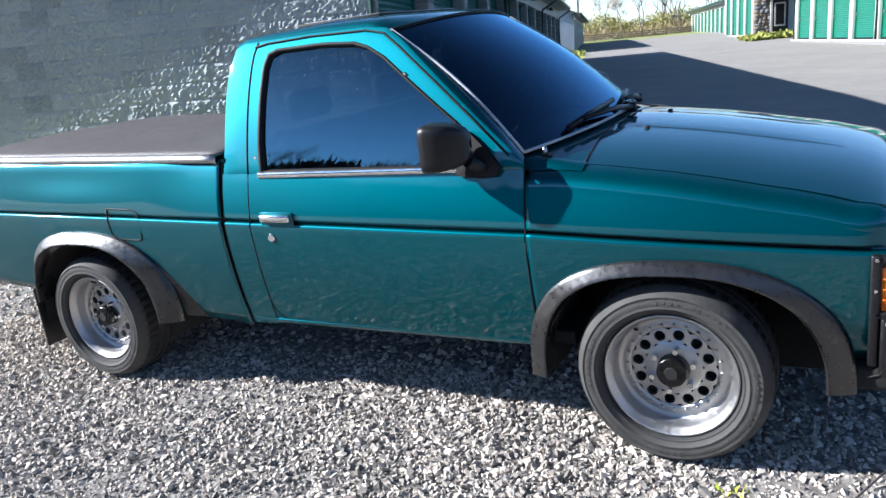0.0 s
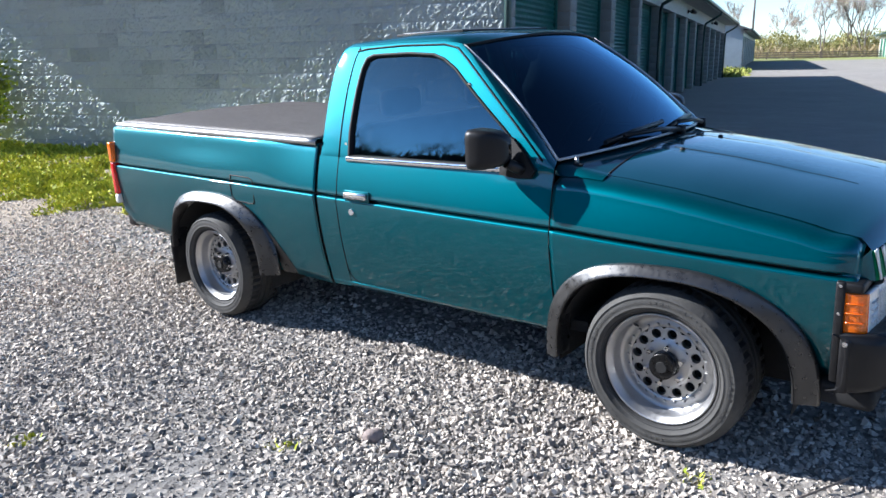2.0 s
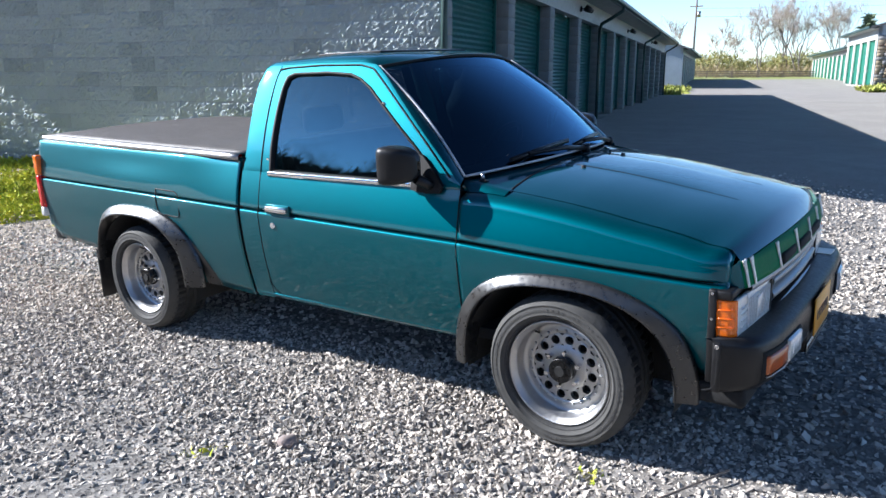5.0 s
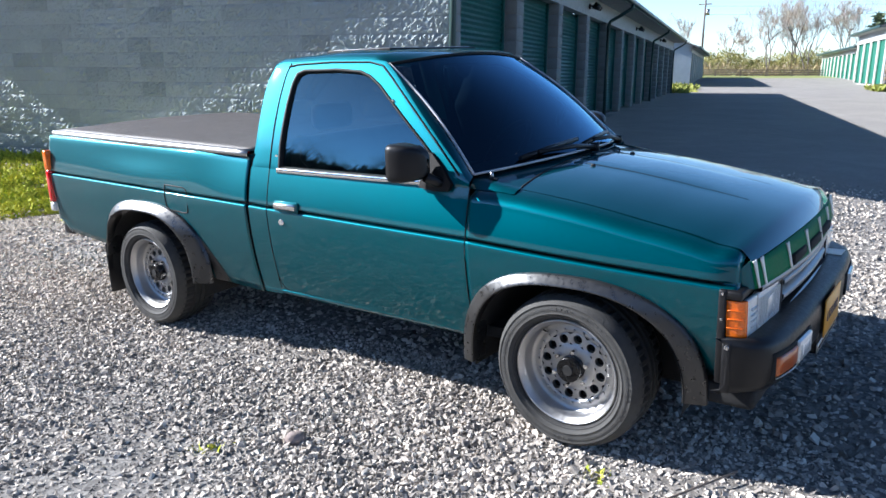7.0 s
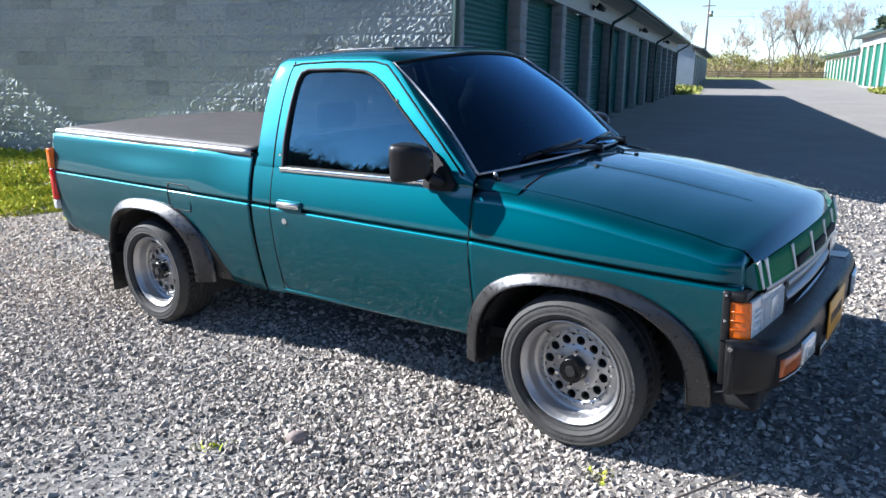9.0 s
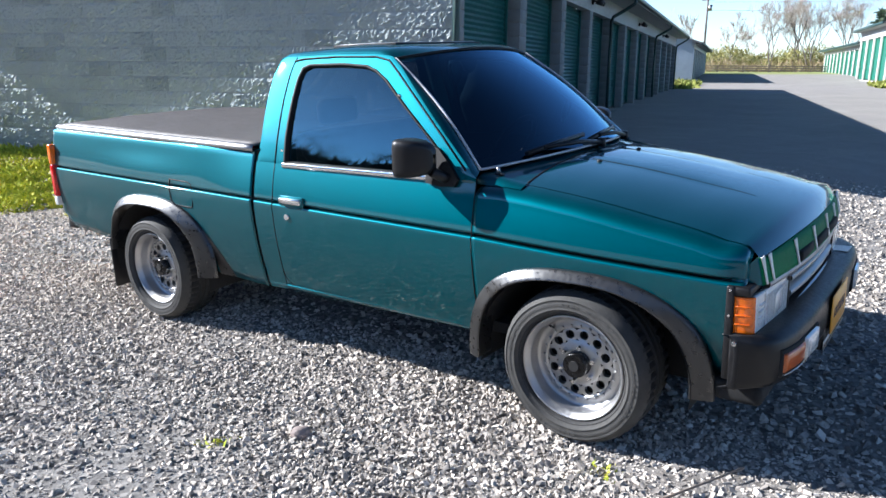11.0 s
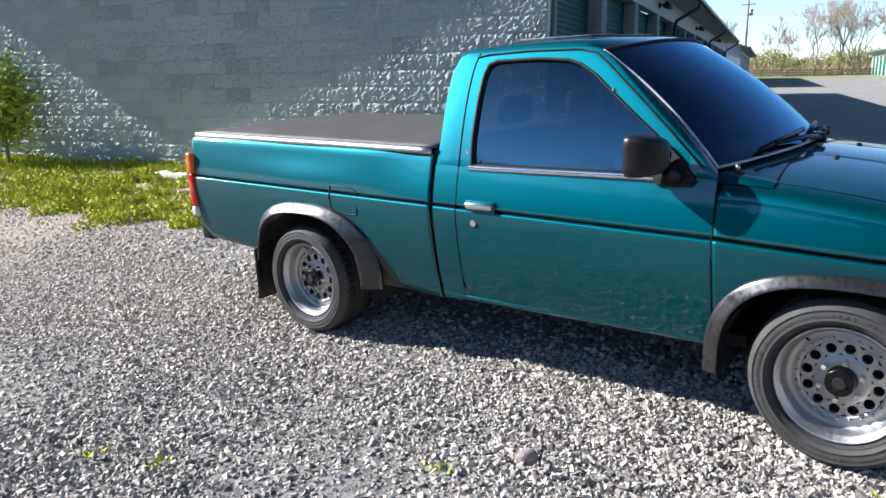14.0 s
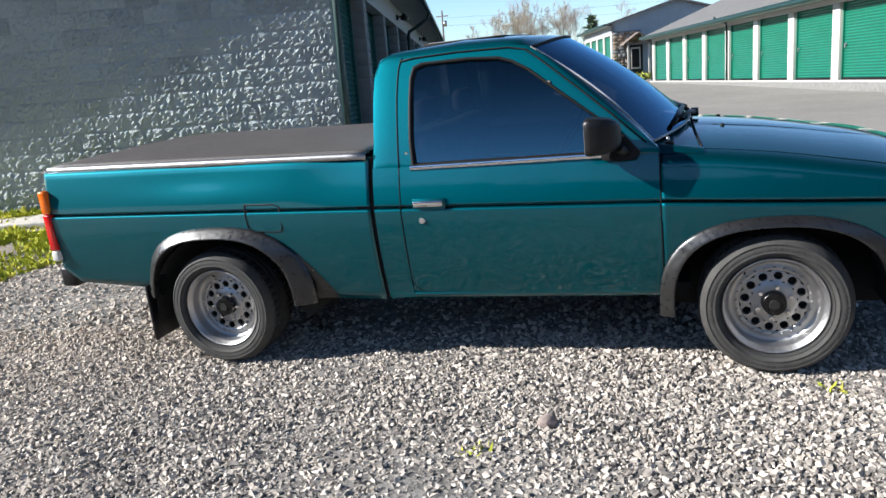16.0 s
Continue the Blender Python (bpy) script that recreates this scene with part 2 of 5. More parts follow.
def sheet(name, rows, material, thick=0.0, smooth=True, flip=False):
    """A mesh from a grid of points (list of rows); thick closes it backwards along its normals."""
    n, k = len(rows), len(rows[0])
    verts = [p for r in rows for p in r]
    faces = []
    for i in range(n - 1):
        for j in range(k - 1):
            f = (i * k + j, i * k + j + 1, (i + 1) * k + j + 1, (i + 1) * k + j)
            faces.append(f[::-1] if flip else f)
    if thick:
        me = mesh_of(name, verts, faces, material, smooth)
        back = len(verts)
        verts = verts + [tuple(v.co - v.normal * abs(thick)) for v in me.vertices]
        bpy.data.meshes.remove(me)
        faces = faces + [tuple(back + i for i in f[::-1]) for f in faces]
        rim = [j for j in range(k)] + [i * k + k - 1 for i in range(1, n)] + [(n - 1) * k + j for j in range(k - 2, -1, -1)] + [i * k for i in range(n - 2, 0, -1)]
        for a, b in zip(rim, rim[1:] + rim[:1]):
            f = (b, a, back + a, back + b)
            faces.append(f[::-1] if flip else f)
    return mesh_of(name, verts, faces, material, smooth)


def interp(x, pts):
    return float(np.interp(x, [p[0] for p in pts], [p[1] for p in pts]))


def smooth01(a, b, x):
    t = min(1.0, max(0.0, (x - a) / (b - a)))
    return t * t * (3 - 2 * t)


# ---- the lie of the land ----
SITE = pose(-1.623, 4.408, 0, 0, 0, 15.49)           # local: x out from the row of doors, y along it, 0 at the block corner
SITE_INV = SITE.inverted()


def land(x, y):
    p = SITE_INV @ Vector((x, y, 0))
    yy = max(-8, min(8, y)) + 0.8
    near = 0.02 * max(-8, min(8, x)) + (0.0385 * yy if yy > 0 else -0.0085 * yy)
    k = p.y
    far = interp(k, [(8, 0.30), (37, 0.41), (50, 0.62), (62, 1.02), (80, 1.27), (200, 1.4)]) + 0.012 * max(0, min(14, p.x - 3)) * smooth01(5, 30, k)
    w = smooth01(-4.6, 3.5, p.y)
    dip = 0.17 * smooth01(1.6, 3.2, x) * smooth01(1.0, 3.6, y) * (1 - smooth01(6.5, 10.0, y))
    return near * (1 - w) + far * w - dip


# ---- ground ----
def axis(lo, hi, fine_lo, fine_hi, fine, grow):
    a = list(np.arange(fine_lo, fine_hi + 1e-6, fine))
    step = fine
    while a[-1] < hi:
        step *= grow
        a.append(a[-1] + step)
    step = fine
    while a[0] > lo:
        step *= grow
        a.insert(0, a[0] - step)
    return a


def build_ground():
    xs, ys = axis(-900, 900, -12, 14, 0.3, 1.18), axis(-900, 1500, -10, 10, 0.3, 1.12)
    rows = []
    for y in ys:
        row = []
        for x in xs:
            w = SITE @ Vector((x, y, 0))
            z = land(w.x, w.y) + 0.012 * noise.noise(Vector((w.x * 0.7, w.y * 0.7, 0)))
            row.append((x, y, z))
        rows.append(row)
    m, nt, p = shader("crushed_stone_and_dusty_asphalt")
    tc = nt.nodes.new("ShaderNodeTexCoord")
    sep = nt.nodes.new("ShaderNodeSeparateXYZ")
    link(nt, tc.outputs["Object"], sep.inputs[0])
    v = nt.nodes.new("ShaderNodeTexVoronoi")
    link(nt, tc.outputs["Object"], v.inputs[0])
    v.inputs["Scale"].default_value = 36
    fine = grain(nt, 70, 6, 0.7)
    wide = grain(nt, 0.45, 6, 0.6)
    # grit darkened to put shade into the voids between the loose stones
    grit = ramp(nt, v.outputs["Color"], [(0.1, (0.08, 0.076, 0.072)), (0.9, (0.30, 0.285, 0.265))])
    grit = mix(nt, ramp(nt, wide, [(0.45, (0,) * 3), (0.70, (0.45,) * 3)]), grit, (0.26, 0.225, 0.185))
    road = ramp(nt, wide, [(0.3, (0.33, 0.305, 0.28)), (0.7, (0.45, 0.415, 0.375))])
    chip = nt.nodes.new("ShaderNodeTexVoronoi")
    link(nt, tc.outputs["Object"], chip.inputs[0])
    chip.inputs["Scale"].default_value = 11
    road = mix(nt, ramp(nt, grain(nt, 2.6, 9, 0.75), [(0.35, (0.55,) * 3), (0.65, (0.0,) * 3)]), road, (0.25, 0.235, 0.215))
    road = mix(nt, ramp(nt, chip.outputs["Distance"], [(0.10, (0.7,) * 3), (0.22, (0.0,) * 3)]), road, (0.42, 0.39, 0.35))
    road = mix(nt, ramp(nt, fine, [(0.4, (0.6,) * 3), (0.62, (0,) * 3)]), road, (0.10, 0.095, 0.09))
    turf = ramp(nt, grain(nt, 1.2, 8, 0.7), [(0.3, (0.16, 0.20, 0.05)), (0.7, (0.34, 0.35, 0.12))])

    def zone(sock, a, b, wobble):
        ad = nt.nodes.new("ShaderNodeMath")
        ad.operation = "MULTIPLY_ADD"
        link(nt, wide, ad.inputs[0])
        ad.inputs[1].default_value = wobble
        link(nt, sock, ad.inputs[2])
        mr = nt.nodes.new("ShaderNodeMapRange")
        mr.inputs[1].default_value, mr.inputs[2].default_value = a, b
        link(nt, ad.outputs[0], mr.inputs[0])
        return mr.outputs[0]
    soil = ramp(nt, grain(nt, 11, 8, 0.7), [(0.3, (0.22, 0.18, 0.135)), (0.7, (0.44, 0.365, 0.28))])
    grit = mix(nt, zone(sep.outputs["X"], -1.6, -3.6, 1.5), grit, soil)
    c = mix(nt, zone(sep.outputs["Y"], 0.0, 2.0, 2.0), grit, road)
    c = mix(nt, zone(sep.outputs["Y"], 71.0, 73.0, 6.0), c, turf)
    link(nt, c, p.inputs["Base Color"])
    p.inputs["Roughness"].default_value = 0.95
    bump(nt, p, mix(nt, 0.5, v.outputs["Distance"], fine), 0.6, 0.02)
    ob = part("ground", sheet("ground", rows, m), m)
    ob.matrix_basis = SITE
    tagged(ob, "grey crushed stone yard running into dusty asphalt", "ground", kind="structure")


build_ground()

# ---- the storage row with the block gable wall ----
BASE, HEAD, EAVE, DEEP, LONG, PITCH, COUNT = 0.33, 2.77, 3.22, 10.0, 36.9, 3.05, 12
SLOPE = 0.36
RIDGE = EAVE + SLOPE * (DEEP / 2 + 0.6)


def gable_wall(name, k0, k1, label):
    """The gable end's core, behind its blocks, from the ground to the rake."""
    bm = bmesh.new()
    prof = [(-DEEP, -0.3), (0, -0.3), (0, EAVE + 0.10), (-DEEP / 2, RIDGE - 0.12), (-DEEP, EAVE + 0.10)]
    a = [bm.verts.new((x, k0, z)) for x, z in prof]
    b = [bm.verts.new((x, k1, z)) for x, z in prof]
    bm.faces.new(a)
    bm.faces.new(b[::-1])
    for i in range(5):
        bm.faces.new((a[i], b[i], b[(i + 1) % 5], a[(i + 1) % 5]))
    ob = part(name, bm, PIER)
    ob.matrix_basis = SITE
    return tagged(ob, label, "wall", kind="structure")


wall_gable = gable_wall("wall_gable", 0.006, 0.2, "grey split-face concrete block gable wall")
gable_wall("wall_gable_far", LONG - 0.2, LONG, "grey concrete block far gable wall")

bm = bm_box(-DEEP, -DEEP + 0.2, 0.2, LONG - 0.2, -0.3, EAVE + 0.1)
tagged(part("wall_back", bm, PIER), "grey block back wall of the storage row", "wall", kind="structure").matrix_basis = SITE
# head wall above the doors, piers and dividing walls
bm = bm_box(-0.2, -0.003, 0.2, LONG - 0.2, HEAD, EAVE + 0.02)
tagged(part("wall_head", bm, SOFFIT), "pale lintel band above the roller doors", "wall", kind="structure").matrix_basis = SITE


def roller_door(width, height, material, label, group):
    """A roller door: curtain of slats, bottom bar, latch and side guides; local x along the wall, y out."""
    d = thing("roller_door", label, "roller door", group=group)
    rows = []
    n = int(height / 0.0762)
    for i in range(n * 4 + 1):
        z = height * i / (n * 4)
        y = 0.012 * math.cos(2 * math.pi * i / 4)
        rows.append([(-width / 2, y, z), (width / 2, y, z)])
    part("curtain", sheet("curtain", rows, material, smooth=False, flip=True), material, d)
    part("bottom_bar", bm_box(-width / 2, width / 2, -0.02, 0.035, 0.0, 0.06, 0.006), BLACK, d)
    for s in (-1, 1):
        part("guide", bm_box(s * width / 2 - 0.03, s * width / 2 + 0.03, -0.02, 0.05, 0.0, height, 0.004), material, d)
    latch = part("latch", bm_box(width / 2 - 0.22, width / 2 - 0.08, 0.016, 0.04, 0.92, 0.98, 0.006), STEEL, d, "steel slide latch")
    part("padlock", bm_box(width / 2 - 0.17, width / 2 - 0.12, 0.035, 0.06, 0.84, 0.91, 0.01), STEEL, latch)
    return d


# doors face +x of the site: local x -> site y, local y -> site x
def on_row(k, z=BASE, depth=-0.25, flip=1):
    return SITE @ pose(depth, k, z, 0, 0, -90 * flip)


first = roller_door(2.65, HEAD - BASE, DOOR_SHADED, "green ribbed steel roller door, closed, shade in its darker colour", "roller doors of the near storage row")
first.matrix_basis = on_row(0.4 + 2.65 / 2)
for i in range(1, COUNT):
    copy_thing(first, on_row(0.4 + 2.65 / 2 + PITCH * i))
for i in range(COUNT + 1):
    k = PITCH * i
    ob = thing("pier", "grey painted concrete block pier", "wall", SITE @ pose(0, k, 0), "piers of the near storage row", "structure")
    lo = 0.0 if i else 0.205
    part("core", bm_box(-0.38, -0.012, lo, 0.39, -0.3, HEAD), MORTAR, ob)
    for c in range(13):
        z = BASE - 0.2 + c * 0.203
        part("block", bm_box(-0.385, 0.0, lo - 0.003, 0.40, z + 0.004, min(HEAD, z + 0.198), 0.006, 1), PIER, ob)
for i in range(COUNT):
    ob = part("threshold", bm_box(-0.5, 0.12, PITCH * i + 0.40, PITCH * i + PITCH, BASE - 0.25, BASE - 0.004, 0.01), MORTAR)
    ob.matrix_basis = SITE
    tagged(ob, "concrete threshold slab of a storage bay", "slab", "thresholds", "structure")

# roof: two slopes with wide rake overhang, fascia, gutter
RAKE = 0.495


def roof_slope(name, sgn, x_ridge, x_eave, k0, k1, ridge, eave, material, label):
    th = 0.12
    bm = bmesh.new()
    pts = [(x_ridge, k0, ridge), (x_eave, k0, eave), (x_eave, k1, eave), (x_ridge, k1, ridge)]
    lo = [bm.verts.new((x, y, z - th)) for x, y, z in pts]
    hi = [bm.verts.new(p) for p in pts]
    bm.faces.new(lo)
    bm.faces.new(hi[::-1])
    for i in range(4):
        bm.faces.new((lo[i], hi[i], hi[(i + 1) % 4], lo[(i + 1) % 4]))
    ob = part(name, bm, material)
    ob.matrix_basis = SITE
    return tagged(ob, label, "roof", kind="structure")


roof_slope("roof_near", 1, -DEEP / 2, 0.6, -RAKE, LONG + 0.2, RIDGE + 0.10, EAVE + 0.13, ROOFING, "grey shingle roof slope over the storage row")
roof_slope("roof_back", -1, -DEEP / 2, -DEEP - 0.6, -RAKE, LONG + 0.2, RIDGE + 0.10, EAVE + 0.13, ROOFING, "grey shingle roof slope behind the ridge")
ob = part("soffit", bm_box(0.0, 0.58, -RAKE, LONG + 0.18, EAVE - 0.02, EAVE + 0.005), SOFFIT)
ob.matrix_basis = SITE
tagged(ob, "pale soffit under the eaves", "soffit", kind="structure")
gut = thing("gutter", "dark green metal gutter along the eaves", "gutter", SITE, kind="structure")
part("fascia", bm_box(0.585, 0.61, -RAKE, LONG + 0.2, EAVE - 0.03, EAVE + 0.15), FASCIA, gut)
part("trough", bm_box(0.612, 0.72, -RAKE, LONG + 0.2, EAVE + 0.0, EAVE + 0.11, 0.025), FASCIA, gut)
for i, k in enumerate((-0.06, 12.0, 24.2, 36.4)):
    ob = thing("downspout", "dark green metal downspout with a bent elbow", "downspout", SITE, "downspouts of the near storage row")
    part("pipe", tube([(0.66, k, EAVE + 0.02), (0.64, k, EAVE - 0.1), (0.35, k, EAVE - 0.28), (0.10, k, EAVE - 0.42), (0.06, k, EAVE - 0.55), (0.06, k, 1.5), (0.06, k, BASE - 0.02)], 0.045), FASCIA, ob)


def flood_lamp():
    d = thing("flood_lamp", "black twin flood lamp on the lintel band", "lamp", group="flood lamps under the eaves")
    part("base", bm_box(-0.06, 0.06, 0, 0.04, -0.06, 0.06, 0.01), BLACK, d)
    part("arm", tube([(0, 0.03, 0), (0, 0.10, 0.02), (0, 0.16, 0.0)], 0.018), BLACK, d)
    for s in (-1, 1):
        part("head", bm_cyl(0.045, 0.085, 0.16, pose(s * 0.11, 0.2, -0.02, 60, 0, 0)), BLACK, d)
    return d


lamp = flood_lamp()
lamp.matrix_basis = on_row(9.35, 2.97, 0.0)
for k in (18.6, 28.0):
    copy_thing(lamp, on_row(k, 2.97, 0.0))


# ---- the pickup truck ----
NT = Vector((-0.02, -0.0385, 1)).normalized()          # the ground under it rises ahead and towards the building
AXL = (Vector((1, 0, 0)) - NT * NT.x).normalized()
AYL = NT.cross(AXL)
TRUCK = Matrix(((AXL.x, AYL.x, NT.x, 0.0), (AXL.y, AYL.y, NT.y, 0.035), (AXL.z, AYL.z, NT.z, 0.0308), (0, 0, 0, 1)))
truck = thing("pickup_truck", "teal metallic two-door pickup truck parked on gravel", "pickup truck", TRUCK)

CREASE = [(-1.03, 0.846), (0.9, 0.80), (2.2, 0.768), (3.24, 0.712)]
REAR, FRONT = (0.0, 0.31), (2.65, 0.305)


def crease(x):
    return interp(x, CREASE)


def half_width(x, z):
    """How far out the flank stands at a height: tucked under at the sill, fullest at the crease, stepped in above it."""
    zc = crease(x)
    wide = 0.803 - 0.055 * max(0, (x - 2.25) / 0.95) ** 2 + 0.006 * max(0, (0.2 - x) / 1.2)
    if z < zc:
        t = (zc - z) / (zc - 0.33)
        return wide - 0.068 * max(0, t) ** 1.9
    t = max(0, (z - zc) / (1.02 - 0.78))
    bed = 1 - smooth01(0.40, 0.80, x)                 # the bed's side is dished below its rail
    step = 0.054 * t ** 1.4 * (1 - 0.42 * bed) + 0.011 * smooth01(0.25, 0.75, t) * math.exp(-((x + 0.05) / 0.36) ** 2)
    return wide - 0.006 - step - 0.038 * (max(0, x - 3.10) / 0.124) ** 3


def arch_edge(x, c, a_rear, a_front, b, n_rear, n_front):
    a, n = (a_front, n_front) if x > c[0] else (a_rear, n_rear)
    u = abs(x - c[0]) / a
    return c[1] + b * (1 - u ** n) ** (1 / n) if u < 1 else -1


def flank(name, x0, x1, bottom, top, side, arch=None, extra=None, label="", thick=0.006):
    """A panel of the flank: columns along x, rows from the lower edge over the crease to the upper edge."""
    cols = []
    n = max(8, int((x1 - x0) / 0.018))
    for i in range(n + 1):
        x = x0 + (x1 - x0) * i / n
        lo, hi, zc = interp(x, bottom), interp(x, top), crease(x)
        if arch:
            lo = max(lo, arch_edge(x, *arch))
        lo = min(lo, zc - 0.035)
        zs = [lo + (zc - 0.026 - lo) * j / 10 for j in range(11)] + [zc - 0.016, zc - 0.007]
        col = [(x, side * half_width(x, z), z) for z in zs]
        w = half_width(x, zc - 0.004)
        col += [(x, side * (w - 0.003), zc - 0.002), (x, side * (w - 0.012), zc), (x, side * (w - 0.030), zc + 0.001), (x, side * (w - 0.030), zc + 0.012)]
        col += [(x, side * (half_width(x, zc + 0.015)), zc + 0.0135)]
        col += [(x, side * half_width(x, z), z) for z in (zc + 0.020 + (hi - zc - 0.020) * j / 8 for j in range(9))]
        if extra:
            col += extra(x, side, hi)
        cols.append(col)
    return part(name, sheet(name, cols, PAINT, thick=thick, flip=side < 0), PAINT, truck, label)


def hood_z(x, y):
    z = interp(x, [(2.30, 1.026), (2.45, 1.013), (2.65, 0.989), (2.8, 0.965), (3.0, 0.928), (3.1, 0.906), (3.16, 0.890), (3.21, 0.874), (3.25, 0.855), (3.27, 0.836), (3.283, 0.812)])
    return z - 0.046 * (abs(y) / 0.64) ** 2.4 * (1 - 0.5 * smooth01(3.16, 3.283, x)) - 0.004 * smooth01(0.16, 0.19, abs(y)) * smooth01(3.12, 2.9, x)


def edge_z(x):
    """The hood's outer edge, where its front is drawn back at the corners."""
    return hood_z(2.365 + (x - 2.365) * (3.283 - 2.365) / (3.233 - 2.365), 0.655)


def fender_top(x):
    return edge_z(x) - 0.060


def fender_roll(x, side, hi):
    y0 = half_width(x, hi)
    y1, z1 = 0.645, edge_z(x) + 0.001
    zc = z1 - 0.15 * (y0 - y1) * (1 - 0.7 * smooth01(3.08, 3.22, x))
    return [(x, side * (y0 * (1 - t * t) + y1 * t * t), hi * (1 - t) ** 2 + 2 * zc * t * (1 - t) + z1 * t * t) for t in (j / 10 for j in range(1, 11))]


def bed_roll(x, side, hi):
    y0 = half_width(x, hi)
    return [(x, side * (y0 - 0.006), hi + 0.012), (x, side * (y0 - 0.02), hi + 0.017), (x, side * (y0 - 0.06), hi + 0.017)]


BED_TOP = [(-1.03, 1.068), (0.88, 1.022)]
FENDER_TOP = [(x, fender_top(x)) for x in (2.19, 2.3, 2.45, 2.6, 2.75, 2.9, 3.0, 3.06, 3.1, 3.14, 3.17, 3.195, 3.21, 3.22, 3.235)]
for side in (-1, 1):
    flank("bed_side", -1.02, 0.875, [(-1.03, 0.56), (-0.93, 0.464), (-0.45, 0.42), (0.5, 0.35), (0.88, 0.335)], BED_TOP, side, (REAR, 0.43, 0.47, 0.40, 2.8, 2.6), bed_roll)
    flank("cab_corner", 0.897, 1.025, [(0.9, 0.34), (1.03, 0.345)], [(0.9, 0.987), (1.03, 0.986)], side, thick=0)
    flank("door_skin", 1.031, 2.188, [(1.03, 0.375), (2.19, 0.358)], [(1.03, 0.985), (2.19, 0.985)], side, thick=0)
    flank("front_fender", 2.194, 3.224, [(2.19, 0.35), (2.6, 0.34), (3.0, 0.36), (3.196, 0.385), (3.2, 0.70), (3.24, 0.70)], FENDER_TOP, side, (FRONT, 0.425, 0.46, 0.355, 2.6, 2.3), fender_roll)
    part("hood_gap", tube([(x, side * (half_width(x, crease(x)) - 0.020), crease(x) + 0.0075) for x in np.linspace(2.2, 3.215, 24)], 0.0052, 6), SEAM, truck)
    # sill strip under the door
    rows = [[(x, side * (0.738 + o), z) for o, z in ((-0.012, 0.374), (0.004, 0.371), (0.008, 0.365), (0.004, 0.357), (-0.012, 0.342), (-0.03, 0.33), (-0.06, 0.325))] for x in np.linspace(0.897, 2.19, 20)]
    part("rocker_sill", sheet("rocker_sill", rows, PAINT, flip=side < 0), PAINT, truck)


def flare(c, outer, inner, ends, n, side):
    """An arch moulding: a band that leans out from the flank to its lip and turns back under. outer, inner: half axes to the rear, to the front, up."""
    rows = []
    rise = (outer[2] - inner[2]) * (0.68 if c is FRONT else 0.80)

    def spot(t, half):
        k, m = (1, n[1]) if math.cos(t) > 0 else (0, n[0])
        x = c[0] + (1 if math.cos(t) > 0 else -1) * half[k] * abs(math.cos(t)) ** (2 / m)
        z = c[1] + math.copysign(half[2] * abs(math.sin(t)) ** (2 / m), math.sin(t))
        return x, z
    for i in range(81):
        t = ends[1] + (ends[0] - ends[1]) * i / 80
        (xo, zo), (xi, zi) = spot(t, outer), spot(t, inner)
        w = max(half_width(xo, min(zo, crease(xo) - 0.01)), half_width(xo, 0.56))
        row = []
        for f, out in ((0.0, -0.004), (0.02, 0.010), (0.10, 0.012 + rise * 0.10), (0.30, 0.012 + rise * 0.30), (0.50, 0.012 + rise * 0.50), (0.70, 0.012 + rise * 0.70), (0.88, 0.012 + rise * 0.87), (0.97, 0.012 + rise * 0.90), (1.0, 0.008 + rise * 0.85), (1.0, 0.0), (0.98, -0.06)):
            row.append((xo + (xi - xo) * f, side * (w + out), zo + (zi - zo) * f))
        rows.append(row)
    return part("wheel_arch_flare", sheet("wheel_arch_flare", rows, FLARE, flip=side < 0), FLARE, truck, "grey-black weathered plastic arch flare")


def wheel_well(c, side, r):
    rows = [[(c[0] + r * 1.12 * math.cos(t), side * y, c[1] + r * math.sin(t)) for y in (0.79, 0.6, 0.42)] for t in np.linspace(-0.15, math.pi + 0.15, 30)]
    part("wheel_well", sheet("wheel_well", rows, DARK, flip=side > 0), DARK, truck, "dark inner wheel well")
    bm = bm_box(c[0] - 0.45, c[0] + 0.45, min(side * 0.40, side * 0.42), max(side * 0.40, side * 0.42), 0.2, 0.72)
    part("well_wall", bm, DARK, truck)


for side in (-1, 1):
    flare(REAR, (0.468, 0.52, 0.440), (0.415, 0.41, 0.385), (math.pi - 0.10, 0.03), (2.8, 2.5), side)
    flare(FRONT, (0.480, 0.50, 0.387), (0.418, 0.42, 0.345), (math.pi + 0.05, -0.03), (2.6, 2.3), side)
    rows = []
    for v in np.linspace(0, 1, 14):
        z = 0.60 - 0.252 * v
        x0 = REAR[0] + 0.52 * (1 - ((z - REAR[1]) / 0.440) ** 2.5) ** 0.4 - 0.012
        x1 = x0 + 0.014 + 0.105 * v ** 1.3
        rows.append([(x, side * (half_width(x, z) + o), z) for x, o in ((x0, 0.009), (x0 + 0.3 * (x1 - x0), 0.007), (x0 + 0.7 * (x1 - x0), 0.004), (x1, 0.0012))])
    part("flare_skirt", sheet("flare_skirt", rows, FLARE, flip=side > 0), FLARE, truck, "black lower skirt of the rear arch flare")
    wheel_well(REAR, side, 0.40)
    wheel_well(FRONT, side, 0.385)


# wheels: the outer face looks to local -y, the lip lies at y = 0
def revolve(profile, seg):
    return [[(r * math.cos(a), y, r * math.sin(a)) for r, y in profile] for a in (2 * math.pi * k / seg for k in range(seg + 1))]


